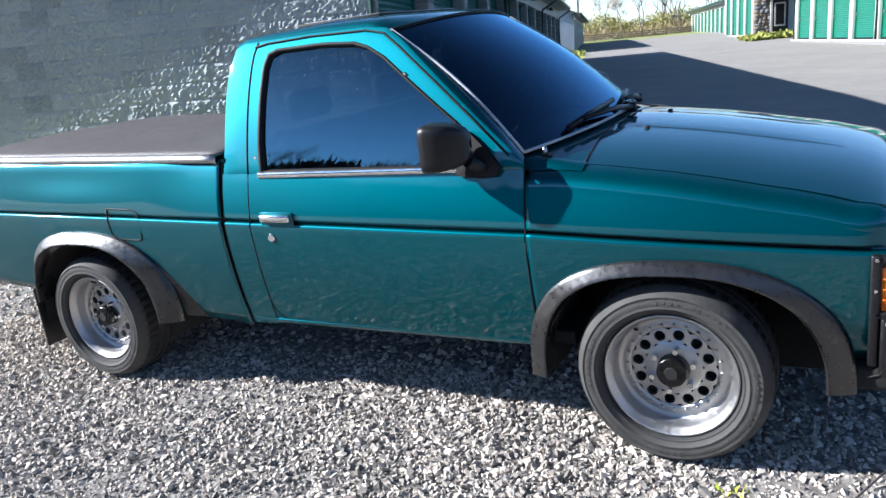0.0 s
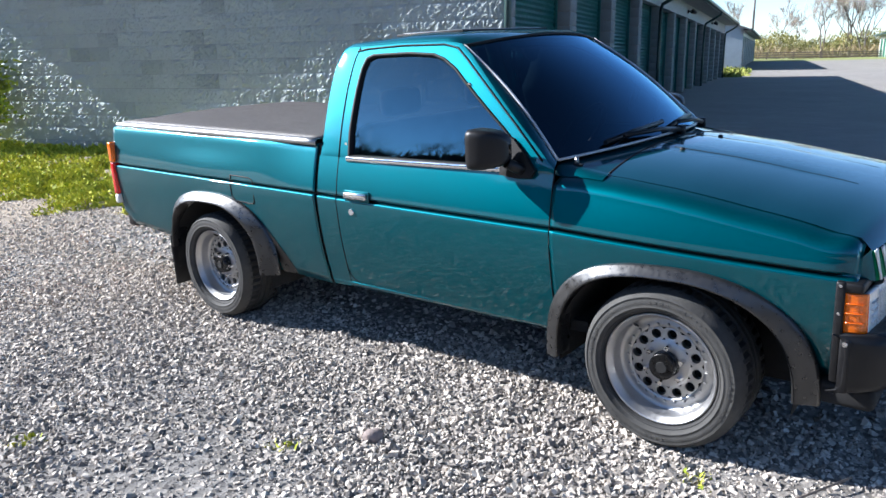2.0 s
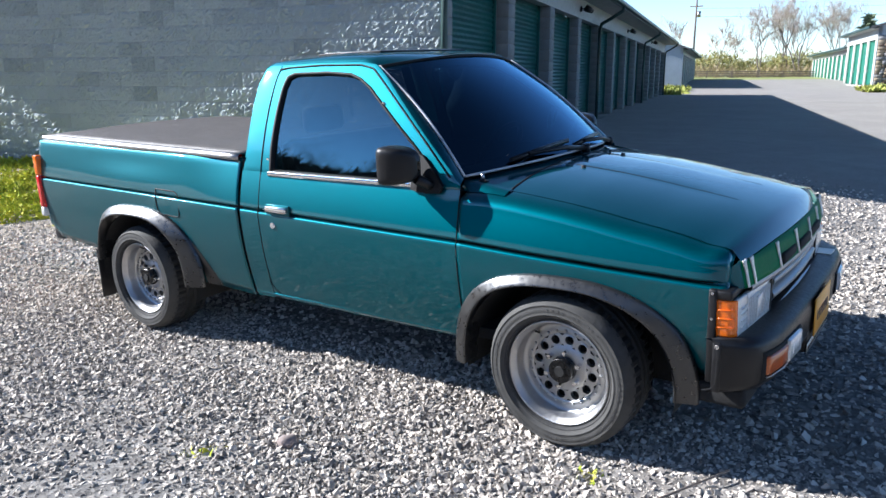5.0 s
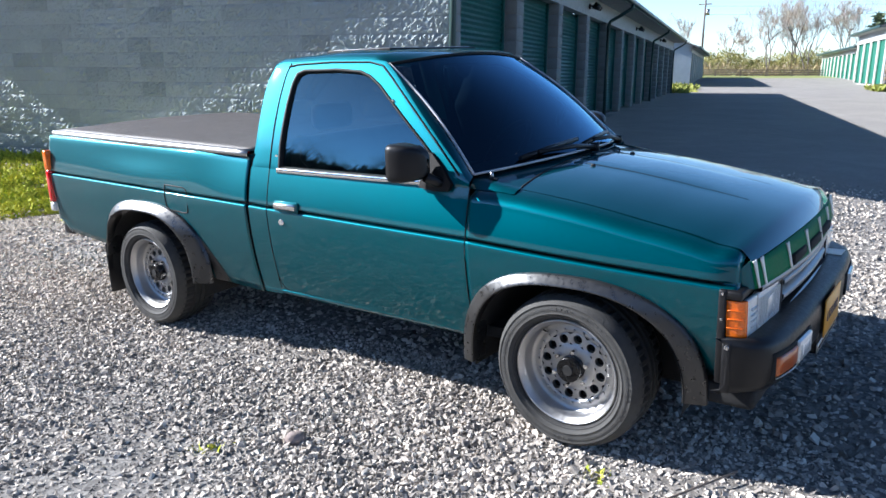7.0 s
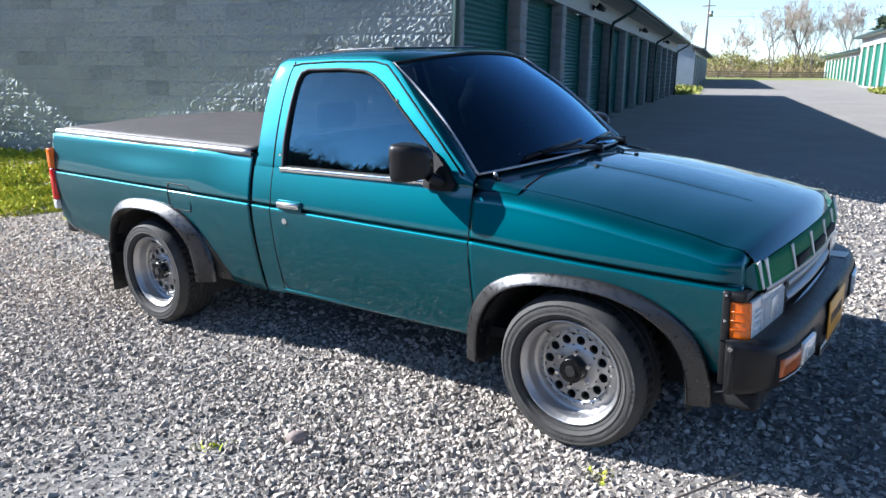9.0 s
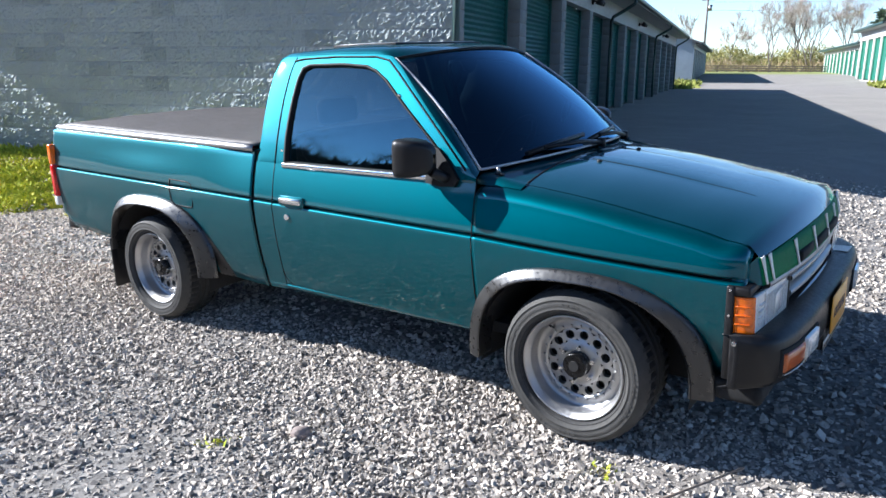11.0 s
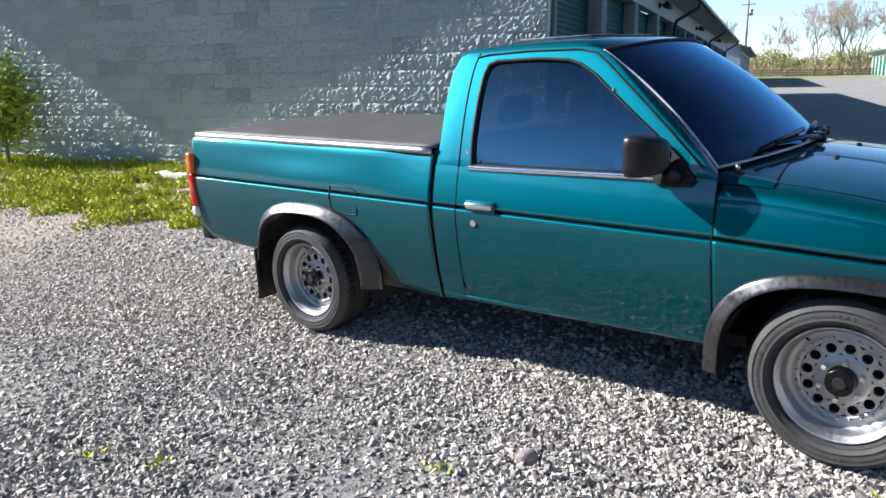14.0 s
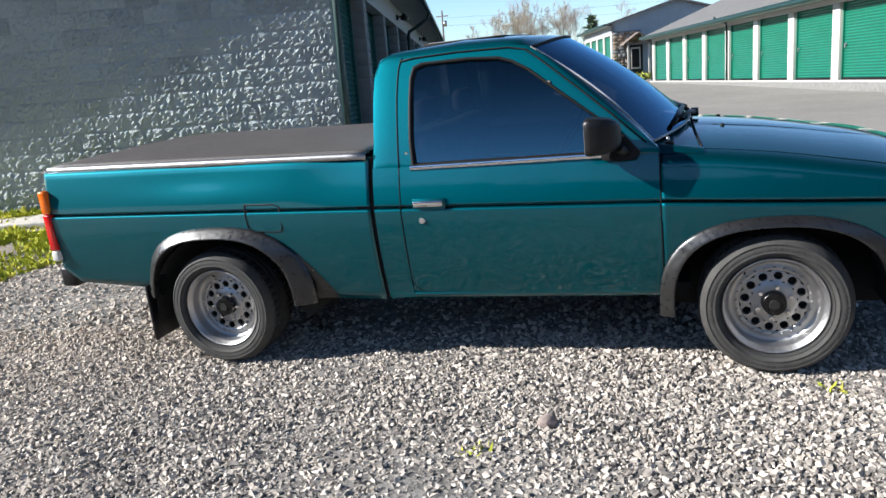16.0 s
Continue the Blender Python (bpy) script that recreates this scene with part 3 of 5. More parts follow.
def wheel():
    w = thing("wheel", "deep-dish aluminium wheel with round holes and black cap", "wheel")
    tyre = part("tyre", sheet("tyre", revolve([(0.200, 0.020), (0.212, 0.006), (0.218, -0.006), (0.2195, -0.011), (0.2225, -0.0125), (0.224, -0.013), (0.234, -0.0215), (0.2355, -0.0245), (0.239, -0.0265), (0.2405, -0.0245), (0.250, -0.028), (0.264, -0.028), (0.272, -0.0235), (0.2735, -0.0265), (0.277, -0.0245), (0.2785, -0.021), (0.290, -0.009), (0.299, 0.008), (0.3035, 0.022)], 72), RUBBER, flip=True), RUBBER, w, "worn black tyre with raised lettering bars")
    part("inner_sidewall", sheet("inner_sidewall", revolve([(0.3035, 0.198), (0.290, 0.235), (0.255, 0.243), (0.20, 0.23)], 48), RUBBER, flip=True), RUBBER, tyre)
    # tread: ribs with cut grooves
    rows = []
    for k in range(145):
        a = 2 * math.pi * k / 144
        cut = 0.012 if k % 3 == 0 else 0.0
        prof = [(0.2975 - cut, 0.006), (0.3045 - cut, 0.022), (0.306 - cut, 0.05), (0.306 - cut, 0.072), (0.298, 0.075), (0.298, 0.081), (0.307, 0.084), (0.307, 0.107), (0.299, 0.110), (0.299, 0.117), (0.307, 0.120), (0.307, 0.143), (0.298, 0.146), (0.298, 0.152), (0.306 - cut, 0.155), (0.3035 - cut, 0.198)]
        rows.append([(r * math.cos(a), y, r * math.sin(a)) for r, y in prof])
    part("tread", sheet("tread", rows, RUBBER_TREAD, smooth=False, flip=True), RUBBER_TREAD, tyre)
    # darker ring drawn for the shadow in the recess round the rim
    part("bead_ring", sheet("bead_ring", revolve([(0.2100, 0.006), (0.2115, 0.003), (0.2180, -0.0085), (0.2225, -0.0140), (0.2245, -0.0130)], 64), RUBBER_TREAD, flip=True), RUBBER_TREAD, tyre)
    for k in range(76):
        a0 = 2 * math.pi * k / 76
        if k % 38 in (0, 1, 2, 3, 5, 6, 7, 8, 9, 10, 18, 19, 20, 21, 22, 24, 25, 26):
            wide = 0.0028 + 0.0012 * (k * 7 % 3)
            bm = bm_box(-wide, wide, -0.0292, -0.02, 0.2515 + 0.0012 * (k * 5 % 3), 0.2630 - 0.0010 * (k % 2))
            bmesh.ops.rotate(bm, verts=bm.verts, matrix=Matrix.Rotation(a0, 3, "Y"))
            part("lettering_bar", bm, RUBBER, tyre)
    rim = part("rim", sheet("rim", revolve([(0.202, 0.014), (0.2095, 0.004), (0.2095, -0.002), (0.2055, -0.004), (0.201, 0.0), (0.197, 0.010), (0.190, 0.016), (0.186, 0.030), (0.183, 0.062), (0.178, 0.070), (0.166, 0.073), (0.158, 0.070), (0.150, 0.067), (0.140, 0.067), (0.137, 0.071)], 72), ALLOY, flip=True), ALLOY, w, "brushed aluminium deep rim")
    # face with twelve round holes
    bm = bmesh.new()
    for s in range(12):
        a0 = 2 * math.pi * (s + 0.5) / 12
        ring_o, ring_i, ring_b = [], [], []
        for j in range(16):
            f = 2 * math.pi * (j + 0.5) / 16
            cx, cy = math.cos(f), math.sin(f)
            k = 1 / max(abs(cx), abs(cy))
            rr, aa = 0.1135 + 0.0235 * cx * k, a0 + math.pi / 12 * cy * k
            ring_o.append(bm.verts.new((rr * math.cos(aa), 0.071 - 0.006 * (0.137 - rr) / 0.047, rr * math.sin(aa))))
            hr, ht = 0.1145 + 0.0180 * cx, 0.0180 * cy
            hx, hz = hr * math.cos(a0) - ht * math.sin(a0), hr * math.sin(a0) + ht * math.cos(a0)
            ring_i.append(bm.verts.new((hx, 0.068, hz)))
            ring_b.append(bm.verts.new((hx, 0.090, hz)))
        for j in range(16):
            j2 = (j + 1) % 16
            bm.faces.new((ring_o[j], ring_o[j2], ring_i[j2], ring_i[j]))
            bm.faces.new((ring_i[j], ring_i[j2], ring_b[j2], ring_b[j]))
    bmesh.ops.remove_doubles(bm, verts=bm.verts, dist=0.0005)
    part("face", bm, ALLOY, rim)
    part("centre", sheet("centre", revolve([(0.0905, 0.065), (0.085, 0.061), (0.052, 0.060), (0.0, 0.060)], 40), ALLOY, flip=True), ALLOY, rim)
    part("brake_drum", bm_cyl(0.155, 0.155, 0.06, pose(0, 0.135, 0, 90)), DARK, w)
    for k in range(24):
        a = 2 * math.pi * (k + 0.5) / 24
        part("rivet", bm_cyl(0.0066, 0.0048, 0.010, Matrix.Translation((0.149 * math.cos(a), 0.063, 0.149 * math.sin(a))) @ pose(0, 0, 0, 90), 8), ALLOY, rim)
    for k in range(6):
        a = 2 * math.pi * (k + 0.25) / 6
        part("lug_nut", bm_cyl(0.011, 0.0095, 0.028, Matrix.Translation((0.0698 * math.cos(a), 0.047, 0.0698 * math.sin(a))) @ pose(0, 0, 0, 90), 6, False), CHROME, rim)
    cap = part("hub_cap", bm_cyl(0.052, 0.047, 0.042, pose(0, 0.042, 0, 90), 32), HUB, w, "black hub cap")
    part("cap_badge", bm_cyl(0.022, 0.020, 0.006, pose(0, 0.019, 0, 90), 24), DARK, cap)
    part("valve", bm_cyl(0.004, 0.004, 0.03, Matrix.Translation((-0.10, 0.055, 0.14)) @ pose(0, 0, 0, 60), 8), BLACK, w)
    return w


def set_under(ob, parent, m):
    ob.parent = parent
    ob.matrix_basis = m


w0 = wheel()
w0.name = "rear_wheel"
for name, c, side in (("rear_wheel", REAR, -1), ("rear_wheel", REAR, 1), ("front_wheel", FRONT, -1), ("front_wheel", FRONT, 1)):
    ob = w0 if (c, side) == (REAR, -1) else copy_thing(w0, Matrix())
    ob.name = name
    set_under(ob, truck, pose(c[0] - (0.045 if c is REAR else 0.018), side * 0.792, c[1], 0, 17 if c is REAR else -6, 0 if side < 0 else 180))
part("rear_axle", bm_cyl(0.04, 0.04, 1.3, pose(-0.045, 0, 0.31, 90)), DARK, truck)
part("front_axle", bm_cyl(0.035, 0.035, 1.3, pose(2.65, 0, 0.30, 90)), DARK, truck)
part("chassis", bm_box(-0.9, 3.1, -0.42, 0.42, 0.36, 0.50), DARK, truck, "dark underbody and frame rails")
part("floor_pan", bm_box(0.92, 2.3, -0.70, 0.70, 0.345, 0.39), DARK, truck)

# greenhouse: each side is a ring between the cab's outline and the window opening
def lean(z):
    h = max(0, z - 0.985)
    return 0.7585 - 0.24 * h - 0.305 * h * h


def resample(points, n):
    p = [Vector(q) for q in points] + [Vector(points[0])]
    d = [0]
    for a, b in zip(p, p[1:]):
        d.append(d[-1] + (b - a).length)
    return [(float(np.interp(d[-1] * k / n, d, [q.x for q in p])), float(np.interp(d[-1] * k / n, d, [q.y for q in p]))) for k in range(n)]


WINDOW = [(1.096, 0.984), (1.085, 1.10), (1.083, 1.28), (1.086, 1.38), (1.10, 1.425), (1.14, 1.440), (1.36, 1.441), (1.508, 1.430), (1.57, 1.410), (1.645, 1.368), (1.79, 1.256), (1.945, 1.138), (2.06, 1.040), (2.10, 0.992), (2.08, 0.980), (1.5, 0.982)]
CAB = [(0.899, 0.976), (0.905, 1.10), (0.901, 1.30), (0.904, 1.40), (0.926, 1.462), (0.965, 1.480), (1.3, 1.486), (1.55, 1.482), (1.64, 1.466), (1.72, 1.412), (1.85, 1.298), (2.0, 1.166), (2.13, 1.053), (2.192, 0.992), (2.192, 0.974), (1.5, 0.975)]


def ring_pairs(outer, inner, n=140):
    """Pairs of points on both outlines along the same bearing from the window's middle."""
    c = Vector((1.47, 1.19))

    def cast(poly, ang):
        d = Vector((math.cos(ang), math.sin(ang)))
        best = 0
        for a, b in zip(poly, poly[1:] + poly[:1]):
            a, b = Vector(a) - c, Vector(b) - c
            e = b - a
            den = d.x * e.y - d.y * e.x
            if abs(den) < 1e-9:
                continue
            t = (a.x * e.y - a.y * e.x) / den
            u = (a.x * d.y - a.y * d.x) / den
            if t > 0 and -1e-6 <= u <= 1 + 1e-6:
                best = max(best, t)
        return c + d * best
    angs = sorted(set([2 * math.pi * k / n for k in range(n)] + [math.atan2(p[1] - c.y, p[0] - c.x) % (2 * math.pi) for p in outer + inner]))
    return [(cast(outer, a), cast(inner, a)) for a in angs]


PAIRS = ring_pairs(CAB, WINDOW)
for side in (-1, 1):
    rows = []
    for o, i in PAIRS + PAIRS[:1]:
        row = []
        for f in (0, 0.15, 0.5, 0.85, 0.97, 1.0):
            q = o.lerp(i, f)
            row.append((q.x, side * (lean(q.y) - (0.004 if f == 0 and q.y > 1.0 else 0)), q.y))
        q = i
        row.append((q.x, side * (lean(q.y) - 0.02), q.y))
        rows.append(row)
    part("cab_side_frame", sheet("cab_side_frame", rows, PAINT, flip=side > 0), PAINT, truck)
    # rubber seal round the glass, glass
    inner = [i for o, i in PAIRS]
    rows = [[(p.x + (1.5 - p.x) * s * 0.06, side * (lean(p.y) + out), p.y + (1.2 - p.y) * s * 0.09) for s, out in ((-0.15, 0.002), (0.0, 0.009), (0.5, 0.008), (0.75, -0.006), (0.8, -0.016))] for p in inner + inner[:1]]
    part("window_seal", sheet("window_seal", rows, SEAM, flip=side > 0), SEAM, truck, "black rubber window seal")
    rows = []
    for z in np.linspace(0.986, 1.434, 28):
        xs = []
        for (xa, za), (xb, zb) in zip(WINDOW, WINDOW[1:] + WINDOW[:1]):
            if (za - z) * (zb - z) < 0:
                xs.append(xa + (xb - xa) * (z - za) / (zb - za))
        rows.append([(x, side * (lean(z) - 0.009), z) for x in np.linspace(min(xs), max(xs), 10)])
    part("side_glass", sheet("side_glass", rows, TINTED, flip=side > 0), TINTED, truck, "tinted side window glass, wound up")
    rows = [[(x, side * (0.752 + o), z) for o, z in ((0.002, 0.966), (0.015, 0.969), (0.017, 0.974), (0.0165, 0.988), (0.012, 0.992), (-0.004, 0.993))] for x in (1.085, 1.5, 2.06)]
    part("belt_moulding", sheet("belt_moulding", rows, CHROME, flip=side < 0), CHROME, truck, "bright metal strip under the window")


def roof_section(x):
    z0 = interp(x, [(0.904, 1.40), (0.926, 1.462), (0.965, 1.480), (1.3, 1.486), (1.55, 1.482), (1.60, 1.474)])
    y0 = lean(z0) - 0.002
    top = interp(x, [(0.904, 1.44), (0.926, 1.488), (0.975, 1.510), (1.3, 1.529), (1.5, 1.522), (1.60, 1.512)])
    pts = [(x, -y0, z0)]
    for k in range(13):
        y = -y0 + 0.012 + (2 * y0 - 0.024) * k / 12
        f = abs(y) / y0
        pts.append((x - 0.015 * (1 - f * f) * smooth01(1.0, 0.92, x), y, top - (top - z0 - 0.010) * f ** 5))
    pts.append((x, y0, z0))
    return pts


def shield(u, v):
    """The windscreen: u across -1..1, v from the base 0 to the top 1."""
    yb, yt = 0.684, 0.562
    y = u * (yb + (yt - yb) * v)
    xb, xt = 2.318 - 0.155 * abs(u) ** 2.2, 1.732 - 0.085 * abs(u) ** 2.2
    zb, zt = 1.040 - 0.028 * abs(u) ** 2, 1.488 - 0.036 * abs(u) ** 2
    s = 0.02 * math.sin(math.pi * v)
    return (xb + (xt - xb) * v + s, y, zb + (zt - zb) * v + s)


rows = [roof_section(x) for x in (0.904, 0.926, 0.945, 0.975, 1.05, 1.2, 1.3, 1.4, 1.5, 1.56, 1.60)]
last = rows[-1]
front = [tuple(Vector(shield(p[1] / abs(last[0][1]), 1.0)) + Vector((-0.004, 0, 0.004))) for p in last]
rows.append([tuple(Vector(p).lerp(Vector(q), 0.6) + Vector((0, 0, 0.005 * (1 - (p[1] / 0.56) ** 4)))) for p, q in zip(last, front)])
rows.append(front)
part("roof_panel", sheet("roof_panel", rows, PAINT, flip=True), PAINT, truck)
# pale grey base colour stands in for the bright reflection in the glass
sunroof = part("sunroof", bm_box(1.10, 1.47, -0.34, 0.34, 1.508, 1.5305, 0.005), SILVER, truck, "sunroof glass panel, its bright reflection put in as pale grey")
part("sunroof_frame", bm_box(1.08, 1.49, -0.36, 0.36, 1.503, 1.5275, 0.005), SEAM, sunroof)
# back of the cab with a window opening
rows = [[(interp(z, [(0.6, 0.900), (0.98, 0.899), (1.1, 0.905), (1.46, 0.926)]) + 0.004, y, z) for z in (0.60, 0.8, 0.98, 1.05)] for y in np.linspace(-0.745, 0.745, 9)]
part("cab_back_lower", sheet("cab_back_lower", rows, PAINT), PAINT, truck)
for y0, y1 in ((-0.70, -0.60), (0.60, 0.70)):
    rows = [[(interp(z, [(0.98, 0.899), (1.1, 0.905), (1.46, 0.926)]) + 0.004, y * (lean(z) / 0.715), z) for z in (1.05, 1.2, 1.3, 1.44)] for y in (y0, (y0 + y1) / 2, y1)]
    part("cab_back_pillar", sheet("cab_back_pillar", rows, PAINT), PAINT, truck)
bm = bmesh.new()
bm.faces.new([bm.verts.new(p) for p in ((0.912, -0.62, 1.05), (0.912, 0.62, 1.05), (0.926, 0.53, 1.43), (0.926, -0.53, 1.43))])
part("rear_window_glass", bm, TINTED, truck, "tinted rear window")

# windscreen
part("windscreen", sheet("windscreen", [[shield(u, v) for u in np.linspace(-1, 1, 21)] for v in np.linspace(0, 1, 11)], SHIELD), SHIELD, truck, "dark tinted windscreen")
for side in (-1, 1):
    part("windscreen_trim", tube([Vector(shield(side * 1.0, v)) + Vector((0.004, side * 0.004, 0.005)) for v in np.linspace(0, 1, 10)], 0.006, 6), TRIM_GREY, truck, "bright strip beside the windscreen")
    edge = [(2.190, 0.990), (2.13, 1.053), (2.0, 1.166), (1.85, 1.298), (1.72, 1.412), (1.648, 1.464)]
    rows = []
    for v in np.linspace(0, 1, 12):
        k = v * (len(edge) - 1)
        x, z = float(np.interp(k, range(len(edge)), [p[0] for p in edge])), float(np.interp(k, range(len(edge)), [p[1] for p in edge]))
        q = Vector((x, side * lean(z), z))
        g = Vector(shield(side, v))
        rows.append([g, g.lerp(q, 0.5) + Vector((0.006, side * 0.006, 0.004)), q])
    part("screen_pillar", sheet("screen_pillar", rows, PAINT, flip=side > 0), PAINT, truck)
part("windscreen_seal", tube([Vector(shield(u, 0.0)) + Vector((0.004, 0, 0.004)) for u in np.linspace(-1, 1, 21)], 0.0055, 6), TRIM_GREY, truck)
part("windscreen_seal", tube([Vector(shield(u, 1.0)) + Vector((0.0, 0, 0.003)) for u in np.linspace(-1, 1, 21)], 0.007, 6), SEAM, truck)

# hood, cowl
def hood_front(y):
    return 3.297 - 0.050 * (abs(y) / 0.65) ** 2


def hood_back(y):
    return 2.335 + 0.03 * (abs(y) / 0.64) ** 2


rows = []
for v in np.linspace(0, 1, 26):
    rows.append([(hood_back(y) + (hood_front(y) - hood_back(y)) * v, y, hood_z(hood_back(y) + (3.283 - hood_back(y)) * v, y) + 0.0005) for y in list(np.linspace(-0.662, -0.2, 14)) + [-0.175, -0.1, 0, 0.1, 0.175] + list(np.linspace(0.2, 0.662, 14))])
hood = part("hood", sheet("hood", rows, PAINT), PAINT, truck)
rows = []
for y in np.linspace(-0.66, 0.66, 21):
    x0, x1 = shield(y / 0.684, 0)[0] - 0.01, hood_back(y) - 0.006
    rows.append([(x0 + (x1 - x0) * f, y, (hood_z(2.36, y) - 0.004) * f + (shield(y / 0.684, 0)[2] - 0.012) * (1 - f)) for f in (0, 0.5, 1)])
part("cowl", sheet("cowl", rows, PAINT, flip=True), PAINT, truck, "teal cowl panel under the windscreen")
for side in (-1, 1):
    rows = []
    for k in range(9):
        x = 2.165 + 0.205 * k / 8
        z0, z1 = 1.004 - 0.032 * k / 8, fender_top(x) + 0.048
        rows.append([(x, side * (0.655 + 0.062 * f), z0 + (z1 - z0) * f * f) for f in (0, 0.25, 0.5, 0.75, 1)])
    part("scuttle_corner", sheet("scuttle_corner", rows, PAINT, flip=side > 0), PAINT, truck)
    # thin black bar along the pressed crease, drawing its line of shade
    part("hood_crease", tube([(x, side * 0.188, hood_z(x, 0.188) + 0.0015) for x in np.linspace(2.42, 3.10, 14)], 0.0018, 6), SEAM, hood)
    part("washer_nozzle", bm_box(2.455, 2.475, side * 0.215 - 0.009, side * 0.215 + 0.009, 0.990, 1.014, 0.005), BLACK, hood, "black washer nozzle")
part("hood_gap", tube([(hood_back(y) - 0.003, y, hood_z(2.36, y)) for y in np.linspace(-0.65, 0.65, 17)], 0.005, 6), SEAM, truck)

# nose band: green panels between white bars, slots and a silver strip
def nose(y, z):
    return hood_front(y) + 0.001 + 0.22 * max(0, 0.808 - z)


CORNER = [(abs(p[1]), p[2]) for p in fender_roll(3.222, 1, fender_top(3.222))][::-1] + [(half_width(3.222, 0.77), fender_top(3.222)), (half_width(3.222, 0.72), 0.722)]
rows = [[(nose(y, z), y, z) for z in (0.704, 0.72, 0.74, 0.76, 0.772, (hood_z(3.283, y) if abs(y) < 0.645 else interp(abs(y), CORNER)) - 0.003)] for y in np.linspace(-0.68, 0.68, 35)]
part("nose_band", sheet("nose_band", rows, GREEN_BAND, thick=0.01, flip=True), GREEN_BAND, truck, "glossy dark green band across the nose")
for y in (-0.66, -0.605, -0.36, -0.12, 0.12, 0.36, 0.605, 0.66):
    rows = [[(nose(y, z) + o, y + s * w + 0.035 * (0.755 - z) * (1 if y < 0 else -1), z) for s, o in ((-1, 0.001), (-0.8, 0.006), (0.8, 0.006), (1, 0.001))] for z, w in ((0.704, 0.007), (0.72, 0.008), (0.745, 0.009), (0.77, 0.011), (0.785, 0.014), (0.796, 0.019))]
    part("nose_bar", sheet("nose_bar", rows, WHITE_BAR, thick=0.004), WHITE_BAR, truck, "cream bar on the nose band")
for side in (-1, 1):
    rows = []
    for k in range(15):
        y = 0.678 + (half_width(3.222, 0.77) - 0.678) * k / 14
        f = ((y - 0.678) / (half_width(3.222, 0.77) - 0.678)) ** 2
        top = interp(y, CORNER)
        x0 = hood_front(y) * (1 - f) + 3.222 * f
        rows.append([(x0 + 0.22 * (top - z) * (1 - f), side * y, z) for z in np.linspace(0.704, top, 7)])
    part("nose_corner", sheet("nose_corner", rows, PAINT, flip=side < 0), PAINT, truck)
for y in (-0.24, 0.0, 0.24):
    # near-black slab on the band in place of the slot's shaded opening
    part("nose_slot", bm_box(nose(y, 0.715) - 0.02, nose(y, 0.715) + 0.004, y - 0.098, y + 0.098, 0.708, 0.746, 0.006), DARK, truck, "near-black slab standing in for the shade of an air slot")
rows = [[(hood_front(y) + 0.016 + o, y, z) for o, z in ((-0.02, 0.706), (0.006, 0.706), (0.010, 0.696), (0.006, 0.682), (-0.02, 0.680))] for y in np.linspace(-0.63, 0.63, 25)]
part("grille_strip", sheet("grille_strip", rows, SILVER), SILVER, truck, "silver strip above the grille")
part("grille_back", bm_box(3.15, 3.20, -0.66, 0.66, 0.42, 0.70), DARK, truck)
for z in (0.545, 0.600, 0.655):
    rows = [[(hood_front(y) + o, y, z + h) for o, h in ((-0.05, 0.010), (0.012, 0.010), (0.016, 0.0), (0.012, -0.010), (-0.05, -0.010))] for y in np.linspace(-0.385, 0.385, 15)]
    part("grille_bar", sheet("grille_bar", rows, SILVER), SILVER, truck)
for side in (-1, 1):
    part("grille_end", bm_box(3.19, 3.285, min(side * 0.385, side * 0.41), max(side * 0.385, side * 0.41), 0.475, 0.665, 0.006), SILVER, truck)

